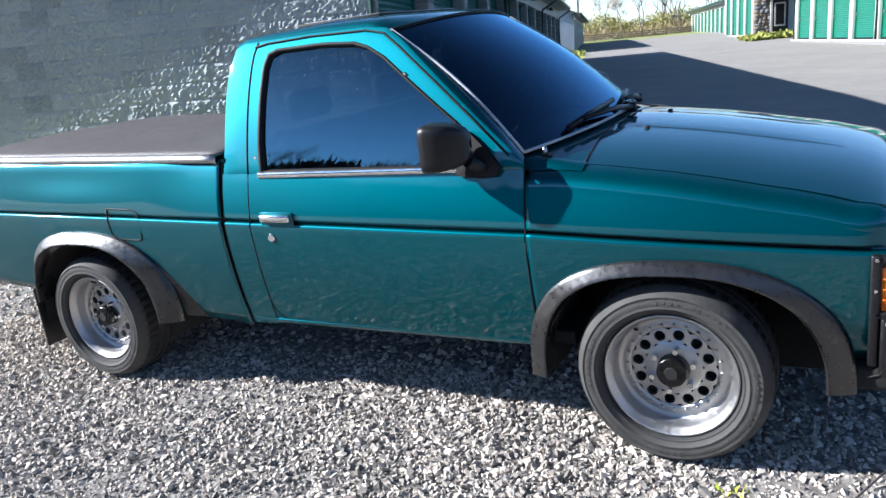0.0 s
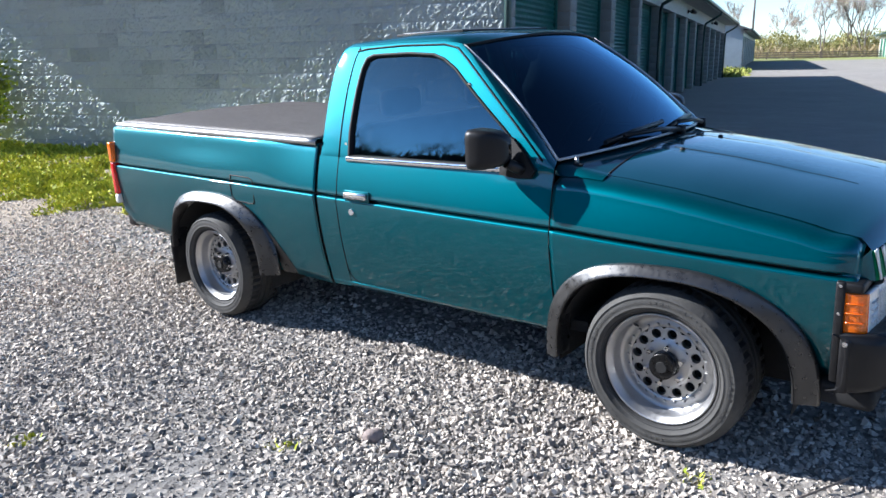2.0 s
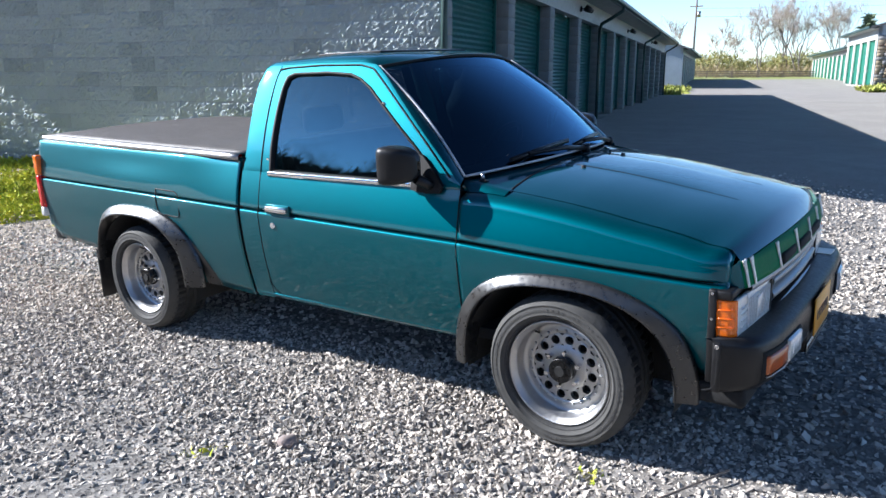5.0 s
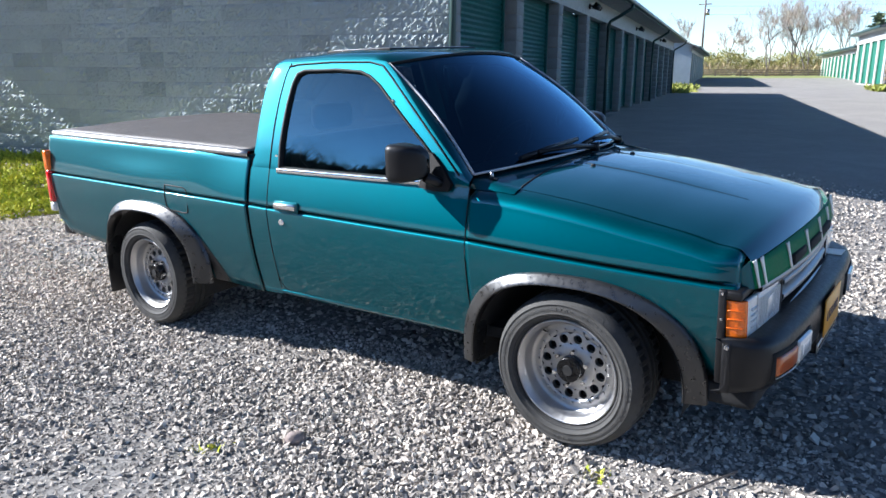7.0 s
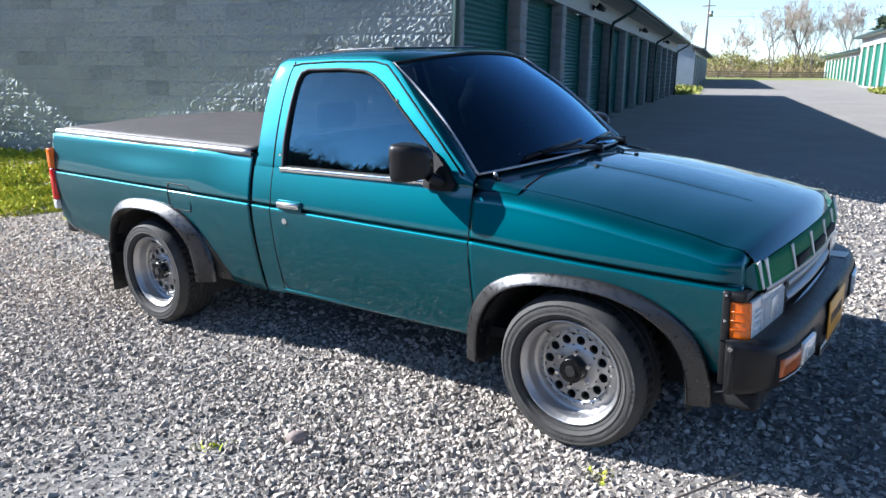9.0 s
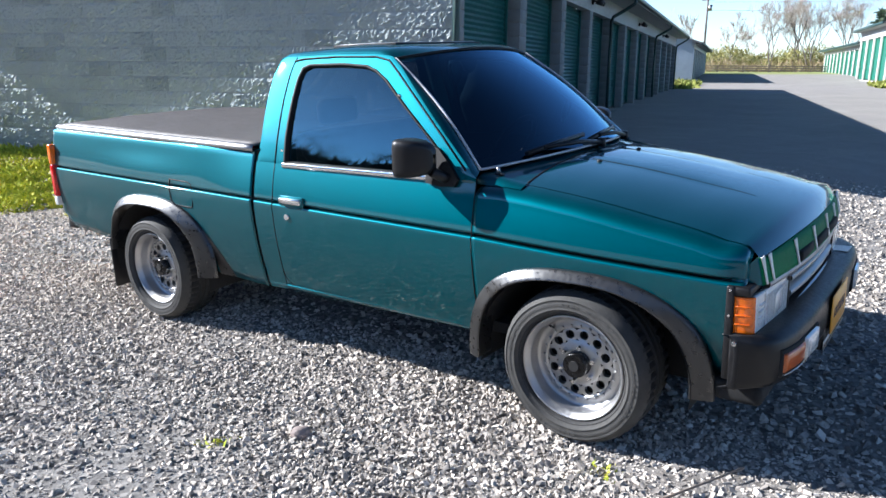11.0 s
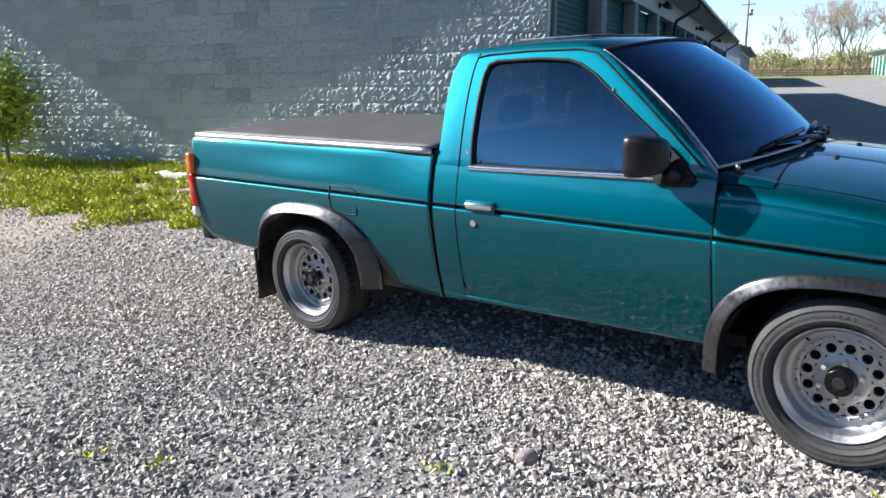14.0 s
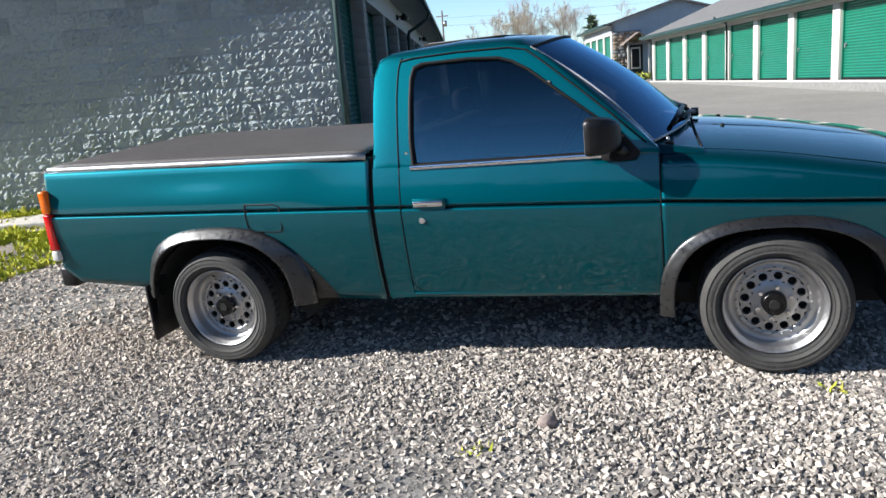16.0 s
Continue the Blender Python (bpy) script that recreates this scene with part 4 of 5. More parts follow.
# headlamps with amber corner lenses
for side in (-1, 1):
    def front_x(y):
        return 3.303 - 0.032 * (abs(y) / 0.65) ** 2

    def lens_rows(a, b, n, grow=0.0):
        return [[(front_x(y) + grow - 0.05 * (z - 0.56), side * y, z) for z in (0.553, 0.558, 0.566, 0.61, 0.662, 0.671, 0.677)] for y in np.linspace(a, b, n)]
    lamp_ob = part("headlamp", sheet("headlamp", lens_rows(0.42, 0.640, 12), CLEAR, thick=0.02, flip=side > 0), CLEAR, truck, "rectangular headlamp with clear lens")
    for y in np.linspace(0.435, 0.63, 13):
        part("flute", bm_box(front_x(y) - 0.004, front_x(y) + 0.0025, side * y - 0.003, side * y + 0.003, 0.562, 0.660), CLEAR, lamp_ob)
    part("reflector_bowl", bm_box(front_x(0.53) - 0.004, front_x(0.53) + 0.004, side * 0.53 - 0.05, side * 0.53 + 0.05, 0.575, 0.650, 0.003), WHITE_LENS, lamp_ob)
    clear = part("side_lens", sheet("side_lens", lens_rows(0.645, 0.735, 8), WHITE_LENS, thick=0.02, flip=side > 0), WHITE_LENS, truck, "frosted clear section of the corner lamp")
    for z in (0.58, 0.60, 0.62, 0.64):
        part("lens_rib", bm_box(front_x(0.70) - 0.004, front_x(0.66) + 0.001, min(side * 0.65, side * 0.71), max(side * 0.65, side * 0.71), z - 0.002, z + 0.002), WHITE_LENS, clear)
    wrap = ((3.260, 0.737), (3.254, 0.746), (3.243, 0.753), (3.228, 0.757), (3.213, 0.759), (3.198, 0.761))
    rows = [[(x + 0.002 - 0.03 * (z - 0.56), side * y, z) for z in (0.553, 0.558, 0.566, 0.61, 0.662, 0.671, 0.677)] for x, y in wrap]
    amber = part("corner_lens", sheet("corner_lens", rows, AMBER, thick=0.01, flip=side > 0), AMBER, truck, "amber corner lens")
    for z in (0.585, 0.615, 0.645):
        part("lens_rib", tube([(x + 0.003, side * (y + 0.0015), z) for x, y in wrap[1:]], 0.0016, 5), AMBER, amber)
    part("bezel_post", bm_box(3.13, front_x(0.41) + 0.002, min(side * 0.408, side * 0.419), max(side * 0.408, side * 0.419), 0.53, 0.70, 0.003), BLACK, truck)
    part("lamp_bezel", bm_box(3.172, 3.247, min(side * 0.41, side * 0.764), max(side * 0.41, side * 0.764), 0.678, 0.711, 0.008), BLACK, truck)
    part("lamp_bezel", bm_box(3.172, 3.250, min(side * 0.41, side * 0.764), max(side * 0.41, side * 0.764), 0.525, 0.552, 0.006), BLACK, truck)
    part("corner_trim", bm_box(3.171, 3.198, side * 0.755 - 0.012, side * 0.755 + 0.012, 0.385, 0.712, 0.006), BLACK, truck, "black end cap of the fender")
    for z in (0.70, 0.612):
        part("screw", bm_cyl(0.005, 0.005, 0.008, pose(3.185, side * 0.768, z, 90), 8), CHROME, truck)

# front bumper
def bumper_x(y):
    return interp(abs(y), [(0, 3.386), (0.4, 3.382), (0.60, 3.368), (0.69, 3.350), (0.735, 3.328), (0.765, 3.300), (0.783, 3.270), (0.793, 3.240), (0.80, 3.212)])


ys = [-0.80, -0.795, -0.785, -0.77, -0.745, -0.72, -0.70] + list(np.linspace(-0.66, 0.66, 23)) + [0.70, 0.72, 0.745, 0.77, 0.785, 0.795, 0.80]
rows = []
for y in ys:
    fx = bumper_x(y)
    rows.append([(3.198, y, 0.546), (min(fx - 0.035, 3.28), y, 0.556), (fx - 0.03, y, 0.552), (fx - 0.008, y, 0.542), (fx, y, 0.525), (fx + 0.004, y, 0.49), (fx, y, 0.40), (fx - 0.012, y, 0.378), (fx - 0.04, y, 0.368), (3.198, y, 0.365)])


def bumper_inlay(name, y0, y1, z0, z1, out, material, side):
    """A slab that follows the bumper's front, standing proud of it."""
    rows = [[(bumper_x(y) + 0.004 + o, side * y, z) for o, z in ((-0.01, z0), (out - 0.004, z0), (out, z0 + 0.006), (out, z1 - 0.006), (out - 0.004, z1), (-0.01, z1))] for y in np.linspace(y0, y1, 14)]
    caps = [[(p[0] - out - 0.01, p[1], p[2]) for p in r] for r in (rows[0], rows[-1])]
    return sheet(name, [caps[0]] + rows + [caps[1]], material, flip=side < 0)


bumper = part("front_bumper", sheet("front_bumper", rows, BLACK, thick=0.004), BLACK, truck, "black plastic-covered front bumper")
for side in (-1, 1):
    part("bumper_end", bm_box(3.199, 3.232, min(side * 0.772, side * 0.799), max(side * 0.772, side * 0.799), 0.367, 0.545, 0.008), BLACK, bumper)
    part("bumper_recess", bumper_inlay("bumper_recess", 0.37, 0.715, 0.408, 0.505, 0.005, DARK, side), DARK, bumper)
    signal = part("turn_signal", bumper_inlay("turn_signal", 0.555, 0.705, 0.425, 0.490, 0.012, SIGNAL, side), SIGNAL, bumper, "dull amber turn signal in the bumper")
    part("signal_rim", tube([(bumper_x(y) + 0.014, side * y, 0.419) for y in np.linspace(0.55, 0.71, 8)], 0.003, 6), STEEL, signal)
    lamp_white = part("driving_lamp", bumper_inlay("driving_lamp", 0.405, 0.545, 0.420, 0.500, 0.016, WHITE_LENS, side), WHITE_LENS, bumper, "white lamp in the bumper")
    part("lamp_back", bumper_inlay("lamp_back", 0.44, 0.51, 0.437, 0.483, 0.018, CLEAR, side), CLEAR, lamp_white)
    part("bumper_bolt", bm_cyl(0.008, 0.008, 0.01, pose(3.216, side * 0.800, 0.53, 90), 8), CHROME, bumper)
part("valance", bm_box(3.07, 3.30, -0.742, 0.742, 0.295, 0.372, 0.02, 3), DARK, truck, "black valance under the bumper")
bracket = part("plate_bracket", bm_box(3.34, 3.386, -0.20, 0.20, 0.33, 0.42, 0.01), BLACK, truck)
part("bracket_strip", bm_box(3.386, 3.391, -0.21, 0.21, 0.335, 0.372, 0.003), STEEL, bracket, "pale perforated metal strip")
for k in range(14):
    part("strip_hole", bm_box(3.391, 3.3918, -0.198 + k * 0.03, -0.184 + k * 0.03, 0.348, 0.360), DARK, bracket)
plate = part("number_plate", bm_box(3.395, 3.401, -0.153, 0.153, 0.385, 0.537, 0.004), plain("orange_plate_enamel", (0.72, 0.33, 0.03), 0.4), truck, "orange-yellow number plate")
for k in range(7):
    part("plate_bar", bm_box(3.401, 3.403, -0.112 + k * 0.033, -0.102 + k * 0.033, 0.442, 0.482), plain("plate_ink", (0.01, 0.02, 0.08), 0.5) if k == 0 else bpy.data.materials["plate_ink"], plate)
part("bumper_sticker", bm_box(3.275, 3.345, 0.50, 0.60, 0.554, 0.5575), WHITE_BAR, bumper, "small white label with grey bars")

# bed: rails, soft cover, tailgate, tail lamps
for side in (-1, 1):
    rows = [[(x, side * y, interp(x, BED_TOP) + z) for y, z in ((0.757, 0.010), (0.757, 0.030), (0.750, 0.040), (0.712, 0.042), (0.70, 0.036))] for x in np.linspace(-1.01, 0.868, 24)]
    part("bed_rail", sheet("bed_rail", rows, ALLOY, thick=0.003, flip=side < 0), ALLOY, truck, "bright aluminium rail along the bed")
rows = []
for x in np.linspace(-1.005, 0.865, 30):
    u = (x + 1.005) / 1.87
    edge = min(1, min(u, 1 - u) * 14)
    rows.append([(x, y, interp(x, BED_TOP) + 0.040 + 0.020 * edge * (1 - (abs(y) / 0.72) ** 4) + 0.010 * (1 - (y / 0.72) ** 2) + 0.002 * noise.noise(Vector((x * 4, y * 4, 0)))) for y in np.linspace(-0.722, 0.722, 25)])
part("bed_cover", sheet("bed_cover", rows, VINYL, thick=0.004), VINYL, truck, "dark grey vinyl soft cover stretched over the bed")
# near-black filler box: puts the gap's shade there and stops the view through
part("bed_gap", bm_box(0.876, 0.898, -0.738, 0.738, 0.36, 1.037), DARK, truck, "near-black filler standing in for the shade between bed and cab")
part("tailgate", bm_box(-1.045, -1.01, -0.70, 0.70, 0.52, 1.075, 0.012), PAINT, truck)
part("bed_front_wall", bm_box(0.85, 0.875, -0.75, 0.75, 0.40, 1.03), PAINT, truck)
part("rear_bumper", bm_box(-1.13, -1.02, -0.72, 0.72, 0.42, 0.54, 0.02), BLACK, truck)
for side in (-1, 1):
    for name, mat_, z0, z1, lab in (("tail_amber", AMBER, 0.865, 0.99, "amber lens of the tail lamp"), ("tail_red", RED, 0.66, 0.862, "red lens of the tail lamp"), ("tail_white", WHITE_LENS, 0.60, 0.657, "white reversing lens")):
        part(name, bm_box(-1.05, -1.005, min(side * 0.70, side * 0.822), max(side * 0.70, side * 0.822), z0, z1, 0.008), mat_, truck, lab)
    part("mud_flap", bm_box(-0.50, -0.485, side * 0.70 - 0.10, side * 0.70 + 0.10, 0.13, 0.44, 0.004), BLACK, truck, "black rubber mud flap")

# seams and fittings of the flank
def on_flank(x, z, side, out=0.0):
    return (x, side * (half_width(x, z) + out), z)


def seam(pts, side, r=0.0024, out=-0.0006):
    part("panel_gap", tube([on_flank(x, z, side, out) for x, z in pts], r, 6), SEAM, truck)


for side in (-1, 1):
    seam([(1.028, z) for z in np.linspace(0.985, 0.47, 14)] + [(1.031, 0.44), (1.040, 0.41), (1.056, 0.388), (1.08, 0.378)], side)
    # near-black sheet just inside the flank, for the shade in the gap
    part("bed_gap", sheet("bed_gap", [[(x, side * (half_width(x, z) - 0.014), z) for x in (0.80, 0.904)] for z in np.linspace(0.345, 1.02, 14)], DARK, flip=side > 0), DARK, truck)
    seam([(2.191, z) for z in np.linspace(0.345, 0.985, 16)], side, 0.0025)
    part("door_gap", tube([(interp(z, [(0.985, 1.028), (1.3, 1.020), (1.42, 1.022), (1.474, 1.04)]), side * (lean(z) + 0.0005), z) for z in np.linspace(0.985, 1.474, 12)], 0.003, 6), SEAM, truck)
    part("drip_rail", tube([(x, side * (lean(z) + 0.003), z) for x, z in [(1.03, 1.458), (1.09, 1.466), (1.3, 1.472), (1.55, 1.467), (1.63, 1.450), (1.70, 1.398), (1.85, 1.276), (2.0, 1.148), (2.14, 1.02)]], 0.004, 6), SEAM, truck)
    # fuel flap on the near flank alone
    if side < 0:
        seam([(0.20, 0.855), (0.36, 0.850), (0.388, 0.838), (0.395, 0.815), (0.395, 0.73), (0.385, 0.715), (0.36, 0.712), (0.24, 0.718), (0.205, 0.74), (0.20, 0.80), (0.20, 0.855)], side, 0.003, 0.0012)
        part("fuel_notch", bm_box(0.196, 0.218, -0.801, -0.780, 0.800, 0.820, 0.003), BLACK, truck)
    h = part("door_handle", bm_box(1.095, 1.238, side * 0.803 - 0.016, side * 0.803 + 0.016, 0.803, 0.832, 0.006), CHROME, truck, "chrome pull door handle")
    part("handle_cup", bm_box(1.088, 1.245, side * 0.798 - 0.004, side * 0.798 + 0.004, 0.783, 0.840, 0.003), PAINT, h)
    part("door_lock", bm_cyl(0.016, 0.014, 0.012, pose(1.128, side * 0.802, 0.738, 90)), CHROME, truck, "round door lock")
    # door mirror on a black sail plate
    rows = []
    for x, y0, y1, z0, z1 in ((1.905, 0.806, 0.921, 1.002, 1.145), (1.908, 0.802, 0.925, 0.998, 1.149), (1.930, 0.800, 0.926, 0.996, 1.150), (1.965, 0.800, 0.918, 0.998, 1.148), (2.000, 0.802, 0.900, 1.004, 1.142), (2.028, 0.806, 0.874, 1.014, 1.128), (2.042, 0.812, 0.850, 1.028, 1.112), (2.046, 0.822, 0.838, 1.050, 1.090)):
        rows.append([(x, side * ((y0 + y1) / 2 + (y1 - y0) / 2 * math.copysign(abs(math.cos(a)) ** 0.36, math.cos(a))), (z0 + z1) / 2 + (z1 - z0) / 2 * math.copysign(abs(math.sin(a)) ** 0.36, math.sin(a))) for a in np.linspace(0.05, 2 * math.pi + 0.05, 41)])
    mir = part("door_mirror", sheet("door_mirror", rows, BLACK, flip=side > 0), BLACK, truck, "black plastic door mirror")
    bm = bm_box(1.901, 1.905, min(side * 0.815, side * 0.90), max(side * 0.815, side * 0.90), 1.010, 1.136)
    part("mirror_glass", bm, CHROME, mir)
    part("mirror_arm", tube([(2.06, side * 0.74, 0.985), (2.05, side * 0.78, 0.99), (2.03, side * 0.83, 1.02)], 0.022), BLACK, mir)
    bm = bmesh.new()
    outline = ((1.955, 0.962), (2.03, 0.952), (2.10, 0.956), (2.116, 0.985), (2.06, 1.048), (2.005, 1.098), (1.955, 1.115))
    n = len(outline)
    a = [bm.verts.new((x, side * (max(lean(z), half_width(x, z) if z < 0.985 else 0) + o), z)) for o in (0.0, 0.018) for x, z in outline]
    bm.faces.new(a[:n])
    bm.faces.new(a[n:][::-1])
    for k in range(n):
        bm.faces.new((a[k], a[(k + 1) % n], a[n + (k + 1) % n], a[n + k]))
    part("mirror_plate", bm, MATTE, mir)

# wipers, radio aerial base, window clip
for y0, y1 in ((-0.34, 0.06), (0.12, 0.52)):
    base = Vector(shield(y1 / 0.684, 0)) + Vector((0.03, 0, 0.012))
    tip = Vector(shield(y0 / 0.66, 0.045)) + Vector((0.015, 0, 0.016))
    wp = part("wiper", tube([base, base.lerp(tip, 0.4) + Vector((0.006, 0, 0.012)), tip], 0.012, 8, 0.7), BLACK, truck, "black wiper arm and blade")
    mid = base.lerp(tip, 0.72)
    a, b = Vector(shield((y0 - 0.12) / 0.68, 0.03)), Vector(shield((y0 + 0.32) / 0.68, 0.075))
    part("blade", tube([a + Vector((0.012, 0, 0.014)), a.lerp(b, 0.5) + Vector((0.014, 0, 0.018)), b + Vector((0.012, 0, 0.014))], 0.011, 8), BLACK, wp)
    part("pivot", bm_cyl(0.02, 0.018, 0.04, Matrix.Translation(base), 12), BLACK, wp)
part("aerial_base", bm_cyl(0.010, 0.007, 0.026, pose(2.225, -0.645, 1.012), 12), STEEL, truck, "aerial base on the fender")
part("aerial_foot", bm_box(2.212, 2.250, -0.656, -0.634, 0.990, 1.003, 0.004), BLACK, truck)
part("frame_screw", bm_cyl(0.009, 0.007, 0.012, pose(1.068, -0.738, 1.045, 90), 10), CHROME, truck)
part("window_clip", bm_cyl(0.008, 0.006, 0.012, pose(1.735, -0.652, 1.302, 90), 10), CHROME, truck)

# inside: bench seat, headrests, wheel, dash
part("bench_seat", bm_box(1.10, 1.62, -0.62, 0.62, 0.60, 0.78, 0.05), SEAT, truck, "grey cloth bench seat")
part("seat_back", bm_box(1.00, 1.14, -0.62, 0.62, 0.74, 1.12, 0.05), SEAT, truck)
for y in (-0.34, 0.34):
    part("headrest", bm_box(1.02, 1.10, y - 0.13, y + 0.13, 1.14, 1.27, 0.035), SEAT, truck)
part("dashboard", bm_box(1.86, 2.26, -0.66, 0.66, 0.78, 0.99, 0.04), BLACK, truck)
bm = bmesh.new()
rows = [[((0.175 + 0.016 * math.cos(b)) * math.cos(a), (0.175 + 0.016 * math.cos(b)) * math.sin(a), 0.016 * math.sin(b)) for b in np.linspace(0, 2 * math.pi, 9)] for a in np.linspace(0, 2 * math.pi, 33)]
bm.free()
ob = part("steering_wheel", sheet("steering_wheel", rows, BLACK), BLACK, truck, "black steering wheel")
ob.matrix_basis = pose(1.70, 0.34, 0.98, 0, -58, 0)


# ---- storage rows across the yard ----
def garage_row(name, n_face, k0, k1, base, count, pitch, head, eave, depth, slope, side, door_mat, label, group, pier=0.42):
    """A row whose doors face site -x (side -1) or +x (side 1); k0..k1 along the site's y."""
    b = thing(name, label, "storage building", SITE, kind="structure")
    def X(d):
        return n_face - side * d
    def slab(nm, d0, d1, ya, yb, za, zb, mat_, bev=0.0, lab=""):
        return part(nm, bm_box(min(X(d0), X(d1)), max(X(d0), X(d1)), ya, yb, za, zb, bev), mat_, b, lab)
    slab("back_wall", depth - 0.2, depth, k0 + 0.2, k1 - 0.2, base - 0.8, eave, SIDING)
    slab("door_wall", 0.20, 0.30, k0 + 0.2, k1 - 0.2, base - 0.8, eave, MORTAR)
    slab("head_band", 0.0, 0.19, k0, k1, head, eave - 0.02, SOFFIT)
    slab("head_trim", -0.015, 0.0, k0, k1, head - 0.07, head + 0.07, TRIM_WHITE)
    for k in (k0, k1):
        prof = [(X(0.0), base - 0.8), (X(depth), base - 0.8), (X(depth), eave), (X(depth / 2), eave + slope * depth / 2), (X(0.0), eave)]
        bm = bmesh.new()
        ya, yb = (k, k + 0.2) if k == k0 else (k - 0.2, k)
        lo = [bm.verts.new((x, ya, z)) for x, z in prof]
        hi = [bm.verts.new((x, yb, z)) for x, z in prof]
        bm.faces.new(lo)
        bm.faces.new(hi[::-1])
        for i in range(5):
            bm.faces.new((lo[i], hi[i], hi[(i + 1) % 5], lo[(i + 1) % 5]))
        part("gable_wall", bm, SIDING, b)
    ov = 0.5
    for d0, d1 in ((depth / 2, -ov), (depth / 2, depth + ov)):
        bm = bmesh.new()
        zr, ze = eave + slope * depth / 2 + 0.12, eave + 0.12 - slope * ov
        pts = [(X(d0), k0 - 0.4, zr), (X(d1), k0 - 0.4, ze), (X(d1), k1 + 0.4, ze), (X(d0), k1 + 0.4, zr)]
        lo = [bm.verts.new((x, y, z - 0.12)) for x, y, z in pts]
        hi = [bm.verts.new(p) for p in pts]
        bm.faces.new(lo)
        bm.faces.new(hi[::-1])
        for i in range(4):
            bm.faces.new((lo[i], hi[i], hi[(i + 1) % 4], lo[(i + 1) % 4]))
        part("roof_slope", bm, ROOFING, b, "grey shingle roof slope")
    ze = eave + 0.12 - slope * ov
    slab("soffit", -ov + 0.02, 0.0, k0 - 0.38, k1 + 0.38, ze - 0.14, ze - 0.125, SOFFIT)
    slab("gutter", -ov - 0.10, -ov - 0.01, k0 - 0.4, k1 + 0.4, ze - 0.13, ze - 0.02, FASCIA, 0.02, "dark green gutter")
    slab("drip_edge", -ov - 0.11, -ov + 0.02, k0 - 0.4, k1 + 0.4, ze - 0.018, ze + 0.012, FASCIA)
    wide = pitch - pier
    for i in range(count + 1):
        k = k1 - pier - i * pitch
        slab("pier", -0.01, 0.19, k, k + pier, base - 0.3, head - 0.075, TRIM_WHITE, 0.01, "white painted pier between doors")
    slab("plinth", -0.15, 0.19, k0, k1, base - 0.4, base, MORTAR, 0.02)
    slab("plinth_edge", -0.17, -0.15, k0, k1, base - 0.05, base + 0.006, TRIM_WHITE)
    d = None
    for i in range(count):
        kc = k1 - pier - i * pitch - wide / 2
        m = SITE @ pose(X(0.13), kc, base, 0, 0, 90 if side < 0 else -90)
        if d is None:
            d = roller_door(wide, head - base - 0.03, door_mat, "bright green ribbed steel roller door, closed" if door_mat is DOOR_GREEN else "green roller door, closed, shade in its darker colour", group)
            d.matrix_basis = m
        else:
            copy_thing(d, m)
    return b


g1 = garage_row("storage_row_opposite", 11.87, 6.3, 33.6, 0.60, 9, 2.945, 2.73, 3.02, 9.0, 0.38, -1, DOOR_GREEN, "long storage row with white piers and grey roof", "green doors across the yard", 0.42)
for k in (33.5, 21.5, 9.7):
    ob = thing("downspout", "dark green metal downspout on a white pier", "downspout", SITE, "downspouts across the yard")
    part("pipe", tube([(11.32, k, 3.05), (11.37, k, 2.98), (11.79, k, 2.78), (11.81, k, 2.6), (11.81, k, 0.5)], 0.04), FASCIA, ob)
g2 = garage_row("office_and_storage", 11.9, 45.0, 57.0, 0.88, 4, 2.85, 3.75, 4.45, 8.8, 0.28, -1, DOOR_GREEN, "blue-grey gabled office end with storage doors", "green doors of the office row")
g3 = garage_row("storage_row_far", 12.3, 57.4, 85.0, 1.0, 10, 2.74, 3.25, 3.65, 8.6, 0.25, -1, DOOR_GREEN, "far storage row with white piers", "green doors of the far row")
b2 = garage_row("storage_row_behind", 0.4, 49.0, 74.0, 0.78, 8, 3.05, 3.05, 3.45, 10.0, 0.36, 1, DOOR_SHADED, "second grey storage row further along", "dark doors of the second row")

# stone corner and porch on the office gable
rng = random.Random(5)
ob = thing("stone_veneer", "brown and grey stone veneer at the office corner", "stonework", SITE, kind="structure")
part("backing", bm_box(11.92, 13.9, 44.93, 44.99, 0.2, 3.9), MORTAR, ob)
STONES = [plain("veneer_stone_%s" % w, c, 0.9, bumpy=0.4, bscale=30) for w, c in (("brown", (0.20, 0.15, 0.11)), ("grey", (0.26, 0.25, 0.24)), ("tan", (0.33, 0.27, 0.19)))]
z = 0.75
while z < 3.8:
    h = rng.uniform(0.14, 0.26)
    x = 11.93
    while x < 13.85:
        w = min(rng.uniform(0.2, 0.5), 13.88 - x)
        part("stone", bm_box(x + 0.012, x + w - 0.012, 44.86 + rng.uniform(-0.02, 0.02), 44.94, z + 0.01, z + h - 0.01, 0.02, 1), rng.choice(STONES), ob)
        x += w
    z += h
porch = thing("porch", "small gabled porch over a glazed office door", "porch", SITE)
for x in (12.75, 14.15):
    part("post", bm_box(x - 0.06, x + 0.06, 43.75, 43.87, 0.72, 2.95), TRIM_WHITE, porch)
for s in (-1, 1):
    bm = bmesh.new()
    pts = [(13.45, 43.55, 3.72), (13.45 + s * 1.05, 43.55, 3.0), (13.45 + s * 1.05, 44.95, 3.0), (13.45, 44.95, 3.72)]
    lo = [bm.verts.new((x, y, zz - 0.08)) for x, y, zz in pts]
    hi = [bm.verts.new(p) for p in pts]
    bm.faces.new(lo)
    bm.faces.new(hi[::-1])
    for i in range(4):
        bm.faces.new((lo[i], hi[i], hi[(i + 1) % 4], lo[(i + 1) % 4]))
    part("porch_roof", bm, WOOD, porch, "weathered porch roof slope")
